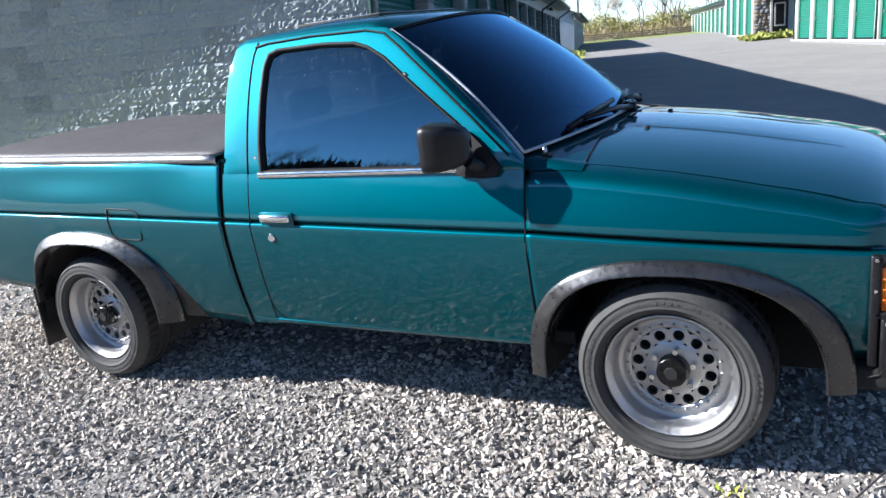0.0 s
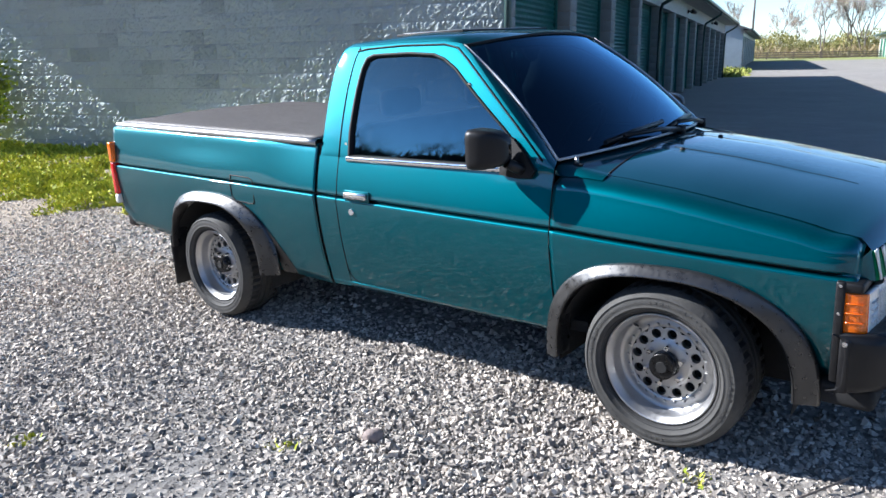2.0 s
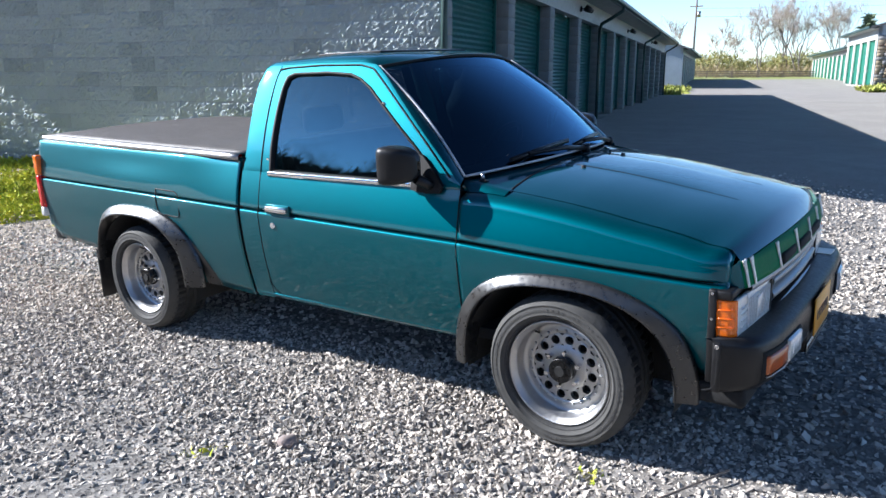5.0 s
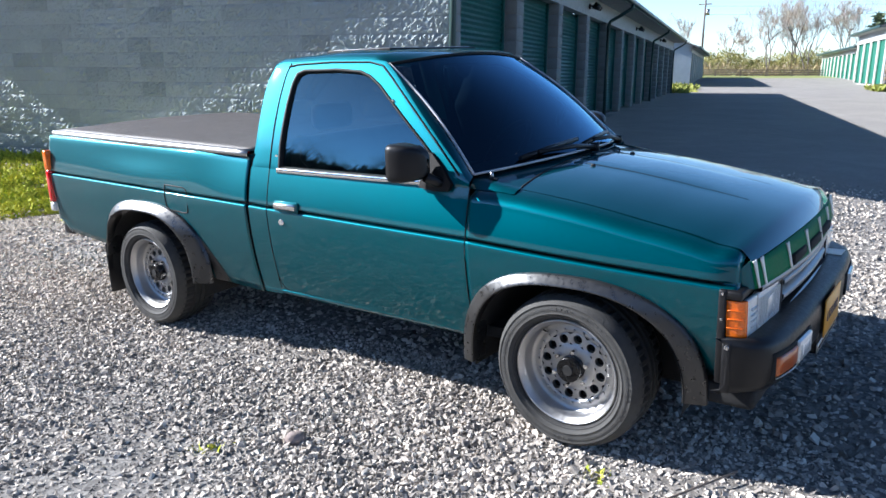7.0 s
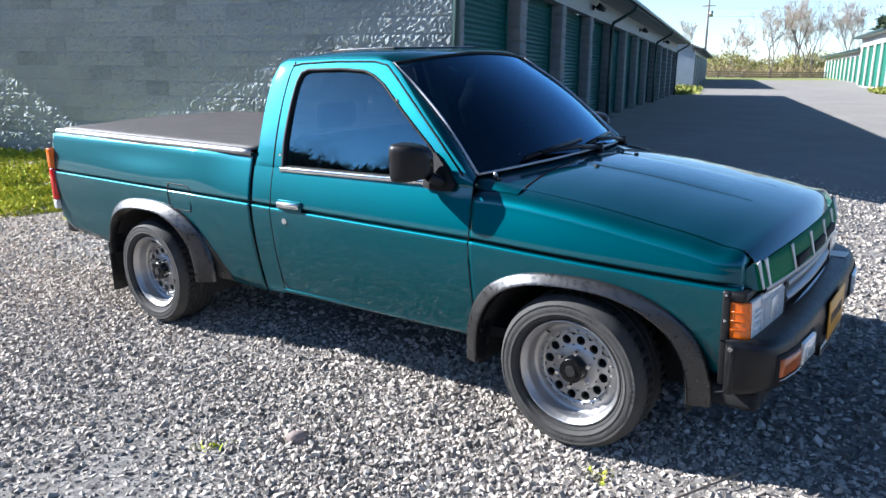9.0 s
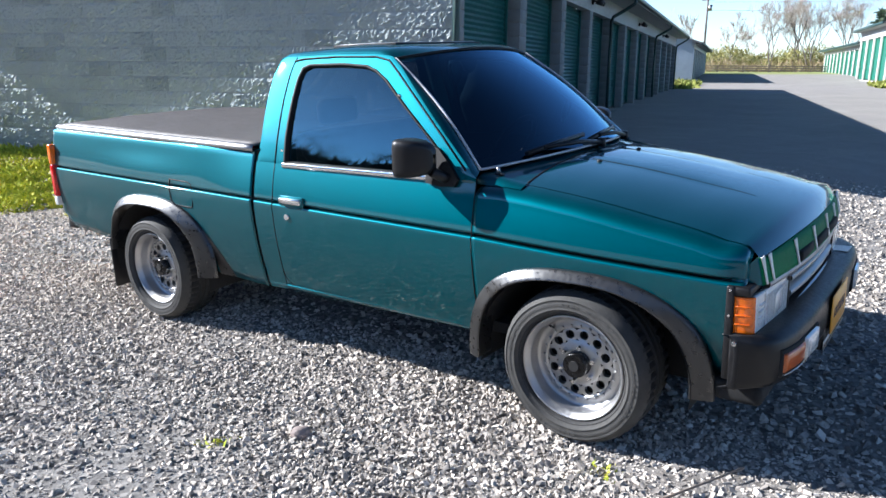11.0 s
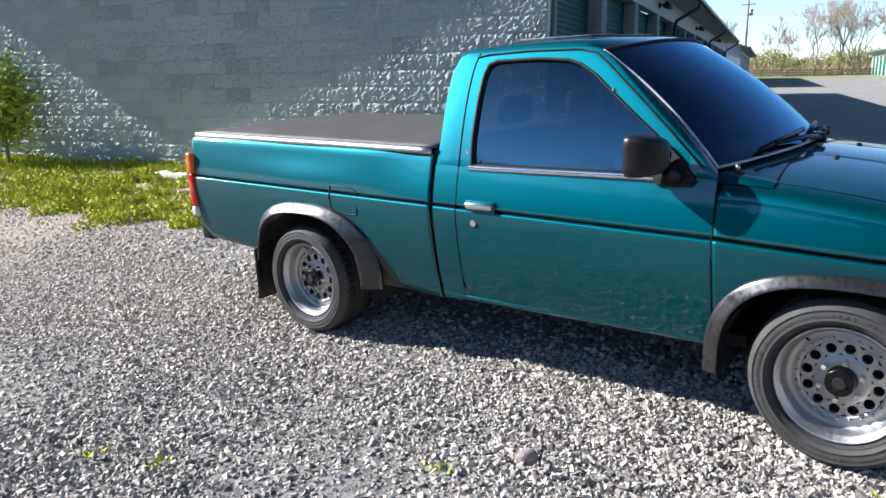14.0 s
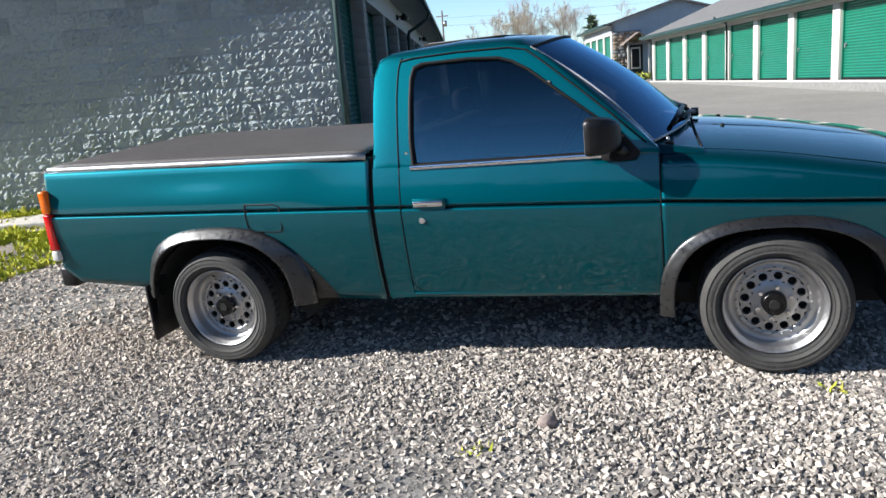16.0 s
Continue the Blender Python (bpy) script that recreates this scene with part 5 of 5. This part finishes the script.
part("beam", bm_box(12.6, 14.3, 43.72, 43.88, 2.90, 3.02), WOOD, porch)
od = thing("door_office", "dark glazed office door with pale frame", "door", SITE, kind="structure")
part("frame", bm_box(12.95, 13.95, 44.80, 44.85, 0.75, 2.95), BLACK, od)
part("pane", bm_box(13.12, 13.78, 44.77, 44.80, 1.3, 2.75), TRIM_WHITE, od)
part("glass_dark", bm_box(13.20, 13.70, 44.755, 44.77, 1.4, 2.65), SEAM, od)

# ---- scatter helper: many copies of small shapes in one mesh ----
def scatter(name, shapes, place, material, label, category, smooth=False):
    """shapes: list of (verts Nx3, faces); place: list of (shape, 3x3 array, offset)."""
    vs, fs, n = [], [], 0
    for s, m, o in place:
        v, f = shapes[s]
        vs.append(v @ m.T + o)
        fs.append(f + n)
        n += len(v)
    v = np.concatenate(vs).astype(np.float32)
    f = np.concatenate(fs).astype(np.int32)
    k = f.shape[1]
    me = bpy.data.meshes.new(name)
    me.vertices.add(len(v))
    me.vertices.foreach_set("co", v.ravel())
    me.loops.add(f.size)
    me.loops.foreach_set("vertex_index", f.ravel())
    me.polygons.add(len(f))
    me.polygons.foreach_set("loop_start", np.arange(0, f.size, k, dtype=np.int32))
    me.update(calc_edges=True)
    me.validate()
    if not smooth:
        me.shade_flat()
    me.materials.append(material)
    ob = new(name, me)
    return tagged(ob, label, category, kind="stuff")


rs = np.random.RandomState(11)


def turn(ax, ay, az):
    cx, sx, cy, sy, cz, sz = math.cos(ax), math.sin(ax), math.cos(ay), math.sin(ay), math.cos(az), math.sin(az)
    return np.array([[cz * cy, cz * sy * sx - sz * cx, cz * sy * cx + sz * sx], [sz * cy, sz * sy * sx + cz * cx, sz * sy * cx - cz * sx], [-sy, cy * sx, cy * cx]])


CUBE_V = np.array([(x, y, z) for x in (-1, 1) for y in (-1, 1) for z in (-1, 1)], float)
CUBE_F = np.array([(0, 1, 3, 2), (4, 6, 7, 5), (0, 4, 5, 1), (2, 3, 7, 6), (0, 2, 6, 4), (1, 5, 7, 3)])
CHIPS = [(CUBE_V * (0.55 + 0.45 * rs.rand(8, 1)) + rs.uniform(-0.35, 0.35, (8, 3)), CUBE_F) for _ in range(24)]


def spread_stones(name, x0, x1, y0, y1, step, size, label, skip=None, material=STONE):
    place = []
    for x in np.arange(x0, x1, step):
        for y in np.arange(y0, y1, step):
            px, py = x + rs.uniform(-0.6, 0.6) * step, y + rs.uniform(-0.6, 0.6) * step
            if skip and skip(px, py):
                continue
            s = size * (0.45 + rs.rand() ** 2 * 0.95)
            sc = np.diag(s * np.array((rs.uniform(0.8, 1.35), rs.uniform(0.6, 1.0), rs.uniform(0.55, 1.0))))
            place.append((rs.randint(24), turn(rs.uniform(-0.7, 0.7), rs.uniform(-0.7, 0.7), rs.uniform(0, 6.28)) @ sc, np.array((px, py, land(px, py) + s * rs.uniform(-0.45, 0.45)))))
    return scatter(name, CHIPS, place, material, label, "gravel")


def in_grass(x, y):
    p = SITE_INV @ Vector((x, y, 0))
    return p.y > -3.05 + 0.25 * math.sin(p.x * 2.1) + 0.2 * math.sin(p.x * 5.3) and p.x < -1.0


def thinning(x, y):
    p = SITE_INV @ Vector((x, y, 0))
    if rs.rand() < max(smooth01(-2.45, -2.80, y), smooth01(4.3, 4.95, x)):
        return True
    return rs.rand() < 0.8 * smooth01(-0.8, -4.2, p.x + 0.5 * noise.noise(Vector((x, y, 7))))


spread_stones("gravel_near", -3.2, 4.9, -2.75, -0.30, 0.0150, 0.0098, "loose crushed grey stone around the truck", thinning)
spread_stones("gravel_under", -3.2, 5.4, -0.30, 4.4, 0.030, 0.0135, "crushed stone beneath and beyond the truck", in_grass)
spread_stones("gravel_ahead", 1.2, 7.5, 4.4, 6.9, 0.042, 0.0135, "crushed stone thinning out towards the asphalt", lambda x, y: rs.rand() < smooth01(5.2, 7.0, y))
spread_stones("gravel_rear", -7.5, -3.2, -3.6, 1.0, 0.034, 0.0110, "dusty tan stone thinning behind the truck", in_grass, STONE_TAN)

# ---- grass and weeds by the block wall ----
BLADE_F = np.array([(0, 1, 3, 2), (2, 3, 5, 4)])


def blade(w, bend):
    return np.array([(-w, 0, 0), (w, 0, 0), (-w * 0.8, bend * 0.3, 0.55), (w * 0.8, bend * 0.3, 0.55), (-w * 0.15, bend, 1.0), (w * 0.15, bend, 1.0)], float)


BLADES = [(blade(w, b), BLADE_F) for w in (0.05, 0.09, 0.22) for b in (0.15, 0.4, 0.8)]

CLOVER = [(blade(w, b), BLADE_F) for w in (0.08, 0.24, 0.38) for b in (0.15, 0.4, 0.8)]


def grass_patch(name, count, spot, hmin, hmax, material, label):
    place = []
    while len(place) < count:
        x, y, h = spot()
        if x is None:
            continue
        s = h * rs.uniform(hmin, hmax)
        place.append((rs.randint(9), turn(rs.uniform(-0.9, 0.9), rs.uniform(-0.9, 0.9), rs.uniform(0, 6.28)) * s, np.array((x, y, land(x, y) - 0.01))))
    return scatter(name, CLOVER, place, material, label, "grass")


def wall_grass():
    n, k = rs.uniform(-15, -0.9), rs.uniform(-3.5, 0.0)
    w = SITE @ Vector((n, k, 0))
    if not in_grass(w.x, w.y):
        return None, None, None
    c = noise.noise(Vector((w.x * 2.2, w.y * 2.2, 3)))
    if c < -0.20 + rs.uniform(-0.3, 0.1):
        return None, None, None
    return w.x, w.y, 0.55 + 0.8 * max(0, c) + 0.5 * smooth01(-0.7, 0.0, k)


grass_patch("grass_by_wall", 60000, wall_grass, 0.035, 0.115, GRASS, "bright spring grass and weeds along the block wall")


place = []
for _ in range(46):
    n, k = rs.uniform(-11, -1.2), rs.uniform(-3.1, -0.15)
    w = SITE @ Vector((n, k, 0))
    if not in_grass(w.x, w.y):
        continue
    r, h = rs.uniform(0.12, 0.30), rs.uniform(0.08, 0.20)
    for _ in range(int(2600 * r)):
        a, d, f = rs.uniform(0, 6.28), r * math.sqrt(rs.rand()), rs.rand() ** 0.6
        x, y = w.x + d * math.cos(a) * 1.3, w.y + d * math.sin(a)
        place.append((rs.randint(9), turn(rs.uniform(-1.2, 1.2), rs.uniform(-1.2, 1.2), rs.uniform(0, 6.28)) * rs.uniform(0.022, 0.055), np.array((x, y, land(x, y) + h * f * (1 - (d / r) ** 2)))))
scatter("weed_mounds", CLOVER, place, GRASS, "low leafy mounds of yellow-green weeds in the grass", "weeds")


def row_end_grass():
    n, k = rs.uniform(-3, 1.3), rs.uniform(37.2, 48.5)
    if rs.rand() > 1.2 - max(0, n):
        return None, None, None
    w = SITE @ Vector((n, k, 0))
    return w.x, w.y, 1.0


grass_patch("grass_between_rows", 5000, row_end_grass, 0.15, 0.35, FAR_WEED, "yellow-green weeds between the two storage rows")


def porch_grass():
    n, k = rs.uniform(11.0, 16), rs.uniform(40.5, 44.7)
    w = SITE @ Vector((n, k, 0))
    return w.x, w.y, 1.0


grass_patch("grass_by_office", 4000, porch_grass, 0.15, 0.4, FAR_WEED, "yellow-green grass before the office wall")
TUFTS = [(2.84, -0.91), (0.39, -2.27), (0.68, -2.16), (1.53, -1.59)]


def tuft():
    x, y = TUFTS[rs.randint(len(TUFTS))]
    return x + rs.normal(0, 0.03), y + rs.normal(0, 0.03), 1.0


grass_patch("weeds_in_gravel", 150, tuft, 0.015, 0.04, GRASS, "small weeds sprouting through the gravel")
slab = part("concrete_slab", bm_box(-5.3, -2.6, -0.95, -0.25, 0.06, 0.20, 0.02), plain("pale_concrete", (0.62, 0.58, 0.52), 0.85, bumpy=0.3))
slab.matrix_basis = SITE
tagged(slab, "pale concrete slab lying in the grass by the wall", "slab")

# ---- single stones and a stick ----
def rock(name, x, y, s, c, label):
    bm = bmesh.new()
    bmesh.ops.create_icosphere(bm, subdivisions=3, radius=1)
    for v in bm.verts:
        v.co *= 1 + 0.22 * noise.noise(v.co * 1.3 + Vector((x, y, 0))) + 0.06 * noise.noise(v.co * 4)
        v.co = Vector((v.co.x * s * 1.25, v.co.y * s, v.co.z * s * 0.8))
    for f in bm.faces:
        f.smooth = True
    ob = part(name, bm, plain(name + "_surface", c, 0.85, bumpy=0.4, bscale=60))
    ob.matrix_basis = pose(x, y, land(x, y) + s * 0.45, 0, 0, 40)
    return tagged(ob, label, "stone")


rock("stone", 1.75, -1.34, 0.034, (0.27, 0.22, 0.20), "brownish rounded stone lying on the gravel")
stick = part("stick", tube([(3.02, -1.12, land(3, -1.1) + 0.02), (3.12, -0.92, land(3.1, -0.9) + 0.03), (3.25, -0.66, land(3.2, -0.6) + 0.035)], 0.006, 6, 0.6), WOOD)
tagged(stick, "thin dry stick lying on the gravel", "stick")


# ---- trees ----
def grow(pts_out, p, way, length, r, depth, rnd, spread, up):
    """A limb as a chain of points with forks; collects (points, radius) in pts_out."""
    pts = [p.copy()]
    w = way.copy()
    for _ in range(4):
        w = (w + Vector((rnd.uniform(-1, 1), rnd.uniform(-1, 1), rnd.uniform(-0.6, 1) * up)) * 0.16).normalized()
        p = p + w * length / 4
        pts.append(p.copy())
    pts_out.append((pts, r))
    if depth:
        for _ in range(rnd.randint(3, 4)):
            i = rnd.randint(2, 4)
            d = (w + Vector((rnd.uniform(-1, 1), rnd.uniform(-1, 1), rnd.uniform(-0.2, 0.9))) * spread).normalized()
            grow(pts_out, pts[i], d, length * rnd.uniform(0.5, 0.75), r * 0.5, depth - 1, rnd, spread, up)


def limb_mesh(name, limbs, material, seg):
    vs, fs = [], []
    for pts, r in limbs:
        b = len(vs)
        for i, p in enumerate(pts):
            w = (pts[min(i + 1, len(pts) - 1)] - pts[max(i - 1, 0)]).normalized()
            q = w.to_track_quat("Z", "Y")
            rr = r * (1 - 0.5 * i / (len(pts) - 1))
            vs += [tuple(p + q @ Vector((rr * math.cos(2 * math.pi * k / seg), rr * math.sin(2 * math.pi * k / seg), 0))) for k in range(seg)]
        for i in range(len(pts) - 1):
            for k in range(seg):
                fs.append((b + i * seg + k, b + i * seg + (k + 1) % seg, b + (i + 1) * seg + (k + 1) % seg, b + (i + 1) * seg + k))
    return mesh_of(name, vs, fs, material, True)


def bare_tree(x, y, height, seed, depth=4, spread=0.7, trunks=1, thick=0.016, base=None, twigs=None):
    rnd = random.Random(seed)
    t = thing("bare_tree", "bare grey-brown tree with fine twigs, budding", "tree", pose(x, y, base if base is not None else land(x, y)), "bare trees beyond the fence")
    big, small = [], []
    for k in range(trunks):
        limbs = []
        grow(limbs, Vector((rnd.uniform(-1, 1) * 0.3 * (trunks > 1), rnd.uniform(-1, 1) * 0.3, -0.2)), Vector((rnd.uniform(-0.15, 0.15), rnd.uniform(-0.15, 0.15), 1)), height * 0.42, height * thick, depth, rnd, spread, 0.6)
        big += [l for l in limbs if l[1] > height * thick * 0.2]
        small += [l for l in limbs if l[1] <= height * thick * 0.2]
    part("trunk", limb_mesh("trunk", big, BARK, 6), BARK, t)
    if small:
        part("crown", limb_mesh("crown", [(p, max(r, 0.010)) for p, r in small], twigs or TWIG, 3), twigs or TWIG, t)
    return t


def site_dir(tx, ty, dist, eye=(2.44, -3.83)):
    return eye[0] + tx * dist, eye[1] + ty * dist


for i, (tx, dist, h, sp, n) in enumerate(((-0.262, 104, 9.5, 0.5, 1), (-0.30, 112, 8.5, 0.5, 1), (-0.215, 100, 10.0, 0.75, 2), (-0.19, 104, 11.5, 0.7, 2), (-0.172, 100, 10.5, 0.75, 2), (-0.140, 100, 10.5, 0.8, 2), (-0.06, 105, 9.5, 0.9, 1), (-0.245, 118, 6.5, 0.6, 1))):
    x, y = site_dir(tx, math.sqrt(1 - tx * tx), dist)
    bare_tree(x, y, h * 0.92, 20 + i, 6, sp, n, 0.010, base=1.3)
# conifer
cx, cy = site_dir(-0.106, 0.994, 98)
t = thing("conifer", "dark green ragged conifer beyond the fence", "tree", pose(cx, cy, 1.3))
part("trunk", bm_cyl(0.14, 0.03, 6.2, pose(0, 0, 3.1), 8), BARK, t)
needles = []
for i in range(1500):
    z = rs.uniform(0.9, 6.6)
    r = (7.0 - z) * 0.38 * math.sqrt(rs.rand()) * (0.75 + 0.25 * math.sin(z * 5))
    a = rs.uniform(0, 6.28)
    needles.append((rs.randint(9), turn(rs.uniform(-1.8, 1.8), rs.uniform(-1.8, 1.8), a) * rs.uniform(0.35, 0.7), np.array((r * math.cos(a), r * math.sin(a), z))))
ob = scatter("crown", BLADES, needles, leaf_mat("conifer_needles", (0.05, 0.08, 0.05), (0.15, 0.18, 0.10)), "", "")
for key in ("label", "category", "kind"):
    if key in ob:
        del ob[key]
ob.parent = t


# ---- brush behind the fence ----
def brush(name, x_of, count, height, material, label, smin, smax, shapes=None, low=0.8):
    place = []
    for _ in range(count):
        x, y, z0 = x_of()
        hh = height * (0.55 + 0.45 * noise.noise(Vector((x * 0.22, y * 0.22, 1))) + 0.2 * noise.noise(Vector((x * 0.9, 2, y * 0.9))))
        z = max(0.05, hh) * rs.rand() ** low
        place.append((rs.randint(9), turn(rs.uniform(-0.9, 0.9), rs.uniform(-0.9, 0.9), rs.uniform(0, 6.28)) * rs.uniform(smin, smax), np.array((x, y, z0 + z))))
    return scatter(name, shapes or BLADES, place, material, label, "shrubs")


def far_band(k0, k1):
    def f():
        n, k = rs.uniform(-26, 34), rs.uniform(k0, k1)
        w = SITE @ Vector((n, k, 0))
        return w.x, w.y, 1.25
    return f


brush("brush_beyond_fence", far_band(92, 104), 60000, 4.2, BUSH, "olive and tan budding brush beyond the fence", 0.12, 0.42)
brush("reeds_beyond_fence", far_band(89, 95), 9000, 1.9, DRY, "dry tan reeds in front of the brush", 0.4, 0.9, [(blade(w, b), BLADE_F) for w in (0.02, 0.03, 0.05) for b in (0.1, 0.25, 0.4)])

# ---- fence, pole, wires ----
fence = thing("fence", "weathered wooden post and rail fence along the field", "fence", SITE)
for i in range(20):
    part("post", bm_box(-22 + i * 2.6, -21.86 + i * 2.6, 81.9, 82.04, 1.0, 2.05), WOOD, fence)
for z in (1.45, 1.68, 1.91):
    part("rail", bm_box(-23, 29, 81.86, 81.90, z, z + 0.11), WOOD, fence)
pole = thing("utility_pole", "wooden utility pole with a transformer", "utility pole", pose(-31.0, 106.5, 1.3))
part("shaft", bm_cyl(0.17, 0.11, 10.5, pose(0, 0, 5.25), 10), BARK, pole)
part("crossarm", bm_box(-0.9, 0.9, -0.06, 0.06, 9.6, 9.75), WOOD, pole)
part("transformer", bm_cyl(0.26, 0.26, 0.8, pose(0.4, 0, 8.6), 12), STEEL, pole)
for i, z in enumerate((9.4, 8.3)):
    wire = part("overhead_wire", tube([(-31 + 75 * f, 106.5 + 2 * f, 1.3 + z - 1.6 * 4 * f * (1 - f) * 0.5) for f in np.linspace(0, 1, 14)], 0.010, 4), SEAM)
    tagged(wire, "thin black overhead wire across the field", "wire", "overhead wires")

# ---- a leafy shrub by the wall and the wood behind the yard ----
place = []
for _ in range(3400):
    v = rs.normal(0, 1, 3)
    v /= np.linalg.norm(v)
    r = rs.rand() ** 0.6
    q = np.array((-8.8, -0.45, 1.08)) + v * r * np.array((0.85, 0.35, 0.95)) * (0.72 + 0.75 * noise.noise(Vector(v * 2.4)) + 0.4 * noise.noise(Vector(v * 6)))
    w = SITE @ Vector(q)
    place.append((6 + rs.randint(3), turn(*rs.uniform(-1.6, 1.6, 2), rs.uniform(0, 6.28)) * rs.uniform(0.06, 0.13), np.array(w)))
shrub = thing("shrub", "leafy green shrub growing against the block wall", "shrub")
ob = scatter("leaves", BLADES, place, leaf_mat("shrub_leaves", (0.14, 0.20, 0.02), (0.42, 0.48, 0.07)), "", "")
for key in ("label", "category", "kind"):
    if key in ob:
        del ob[key]
ob.parent = shrub
limbs = []
grow(limbs, SITE @ Vector((-8.8, -0.4, 0.1)), Vector((0, 0, 1)), 1.0, 0.03, 2, random.Random(3), 0.9, 0.5)
part("stems", limb_mesh("stems", limbs, BARK, 5), BARK, shrub)

for i in range(44):
    a = radians(188 + i * 3.9)
    d = 41 + 3 * ((i * 7) % 3)
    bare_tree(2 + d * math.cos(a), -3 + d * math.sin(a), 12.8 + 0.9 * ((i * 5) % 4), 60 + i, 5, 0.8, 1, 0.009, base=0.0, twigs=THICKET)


def rear_wood():
    a, d = radians(rs.uniform(185, 365)), rs.uniform(40, 46)
    return 2 + d * math.cos(a), -3 + d * math.sin(a), -0.2


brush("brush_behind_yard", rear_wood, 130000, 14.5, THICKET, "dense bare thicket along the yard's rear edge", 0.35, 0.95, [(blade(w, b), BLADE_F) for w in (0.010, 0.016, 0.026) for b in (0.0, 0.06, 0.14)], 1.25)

# unseen near-black sheet behind the front trees, standing in for the wood's shade
WOOD_SHADE = plain("wood_shade_sheet", (0.030, 0.026, 0.021), 0.95, vary=0.4, scale=0.6)
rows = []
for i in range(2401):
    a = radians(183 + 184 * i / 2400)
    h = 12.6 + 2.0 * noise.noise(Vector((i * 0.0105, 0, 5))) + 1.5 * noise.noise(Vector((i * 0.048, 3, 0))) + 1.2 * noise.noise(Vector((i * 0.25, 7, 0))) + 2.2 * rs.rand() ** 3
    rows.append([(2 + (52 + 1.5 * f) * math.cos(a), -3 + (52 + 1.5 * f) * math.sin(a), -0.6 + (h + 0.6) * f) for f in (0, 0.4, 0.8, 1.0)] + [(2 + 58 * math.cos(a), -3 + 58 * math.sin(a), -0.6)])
bank = part("backdrop_wood", sheet("backdrop_wood", rows, WOOD_SHADE, smooth=False), WOOD_SHADE)
tagged(bank, "unseen near-black sheet standing in for the wood's shade behind the yard", "woodland", kind="structure")

# ---- blocks of the gable wall, one by one ----
BLOCK_MESHES = []
for v in range(10):
    g = np.random.RandomState(100 + v)
    nx, nz, L, H = 14, 7, 0.4045, 0.2012
    grid = []
    for j in range(nz + 1):
        for i in range(nx + 1):
            edge = i in (0, nx) or j in (0, nz)
            out = 0.003 if edge else 0.004 + 0.025 * g.rand() ** 1.7
            grid.append((L * i / nx + (0 if edge else g.uniform(-0.009, 0.009)), -out, H * j / nz + (0 if edge else g.uniform(-0.009, 0.009))))
    faces = [(j * (nx + 1) + i, j * (nx + 1) + i + 1, (j + 1) * (nx + 1) + i + 1, (j + 1) * (nx + 1) + i) for j in range(nz) for i in range(nx)]
    b = len(grid)
    ring = list(range(nx + 1)) + [(j + 1) * (nx + 1) - 1 for j in range(1, nz + 1)] + [nz * (nx + 1) + i for i in range(nx - 1, -1, -1)] + [j * (nx + 1) for j in range(nz - 1, 0, -1)]
    grid += [(grid[r][0], 0.03, grid[r][2]) for r in ring]
    faces += [(ring[k], b + k, b + (k + 1) % len(ring), ring[(k + 1) % len(ring)]) for k in range(len(ring))]
    me = bpy.data.meshes.new("block")
    me.from_pydata(grid, [], faces)
    me.update()
    me.materials.append(BLOCK)
    BLOCK_MESHES.append(me)
pick = random.Random(8)
rest_v, rest_f, made = [], [], 0
for c in range(18):
    z = 0.1 + 0.203 * c
    shift = 0.2032 if c % 2 else 0.0
    m = -shift
    while m < 9.9:
        lo, hi = max(m, 0.0), m + 0.4045
        x_hi = -(lo)
        top_ok = z + 0.2 < EAVE + SLOPE * min(lo, DEEP - hi) + 0.02
        if top_ok and hi < 10.0:
            k = (hi - lo) / 0.4045
            me = BLOCK_MESHES[pick.randrange(10)]
            if 1 <= c <= 13 and m < 9.2:
                ob = new("block", me)
                ob.parent = wall_gable
                ob.matrix_basis = pose(-hi, 0.0, z) @ Matrix.Diagonal((k, 1, 1, 1))
                made += 1
            else:
                n = len(rest_v)
                rest_v += [(-hi + v.co.x * k, v.co.y, z + v.co.z) for v in me.vertices]
                rest_f += [tuple(n + i for i in p.vertices) for p in me.polygons]
        m += 0.4064
ob = part("upper_blocks", mesh_of("upper_blocks", rest_v, rest_f, BLOCK), BLOCK, wall_gable)
tagged(ob, kind="stuff")
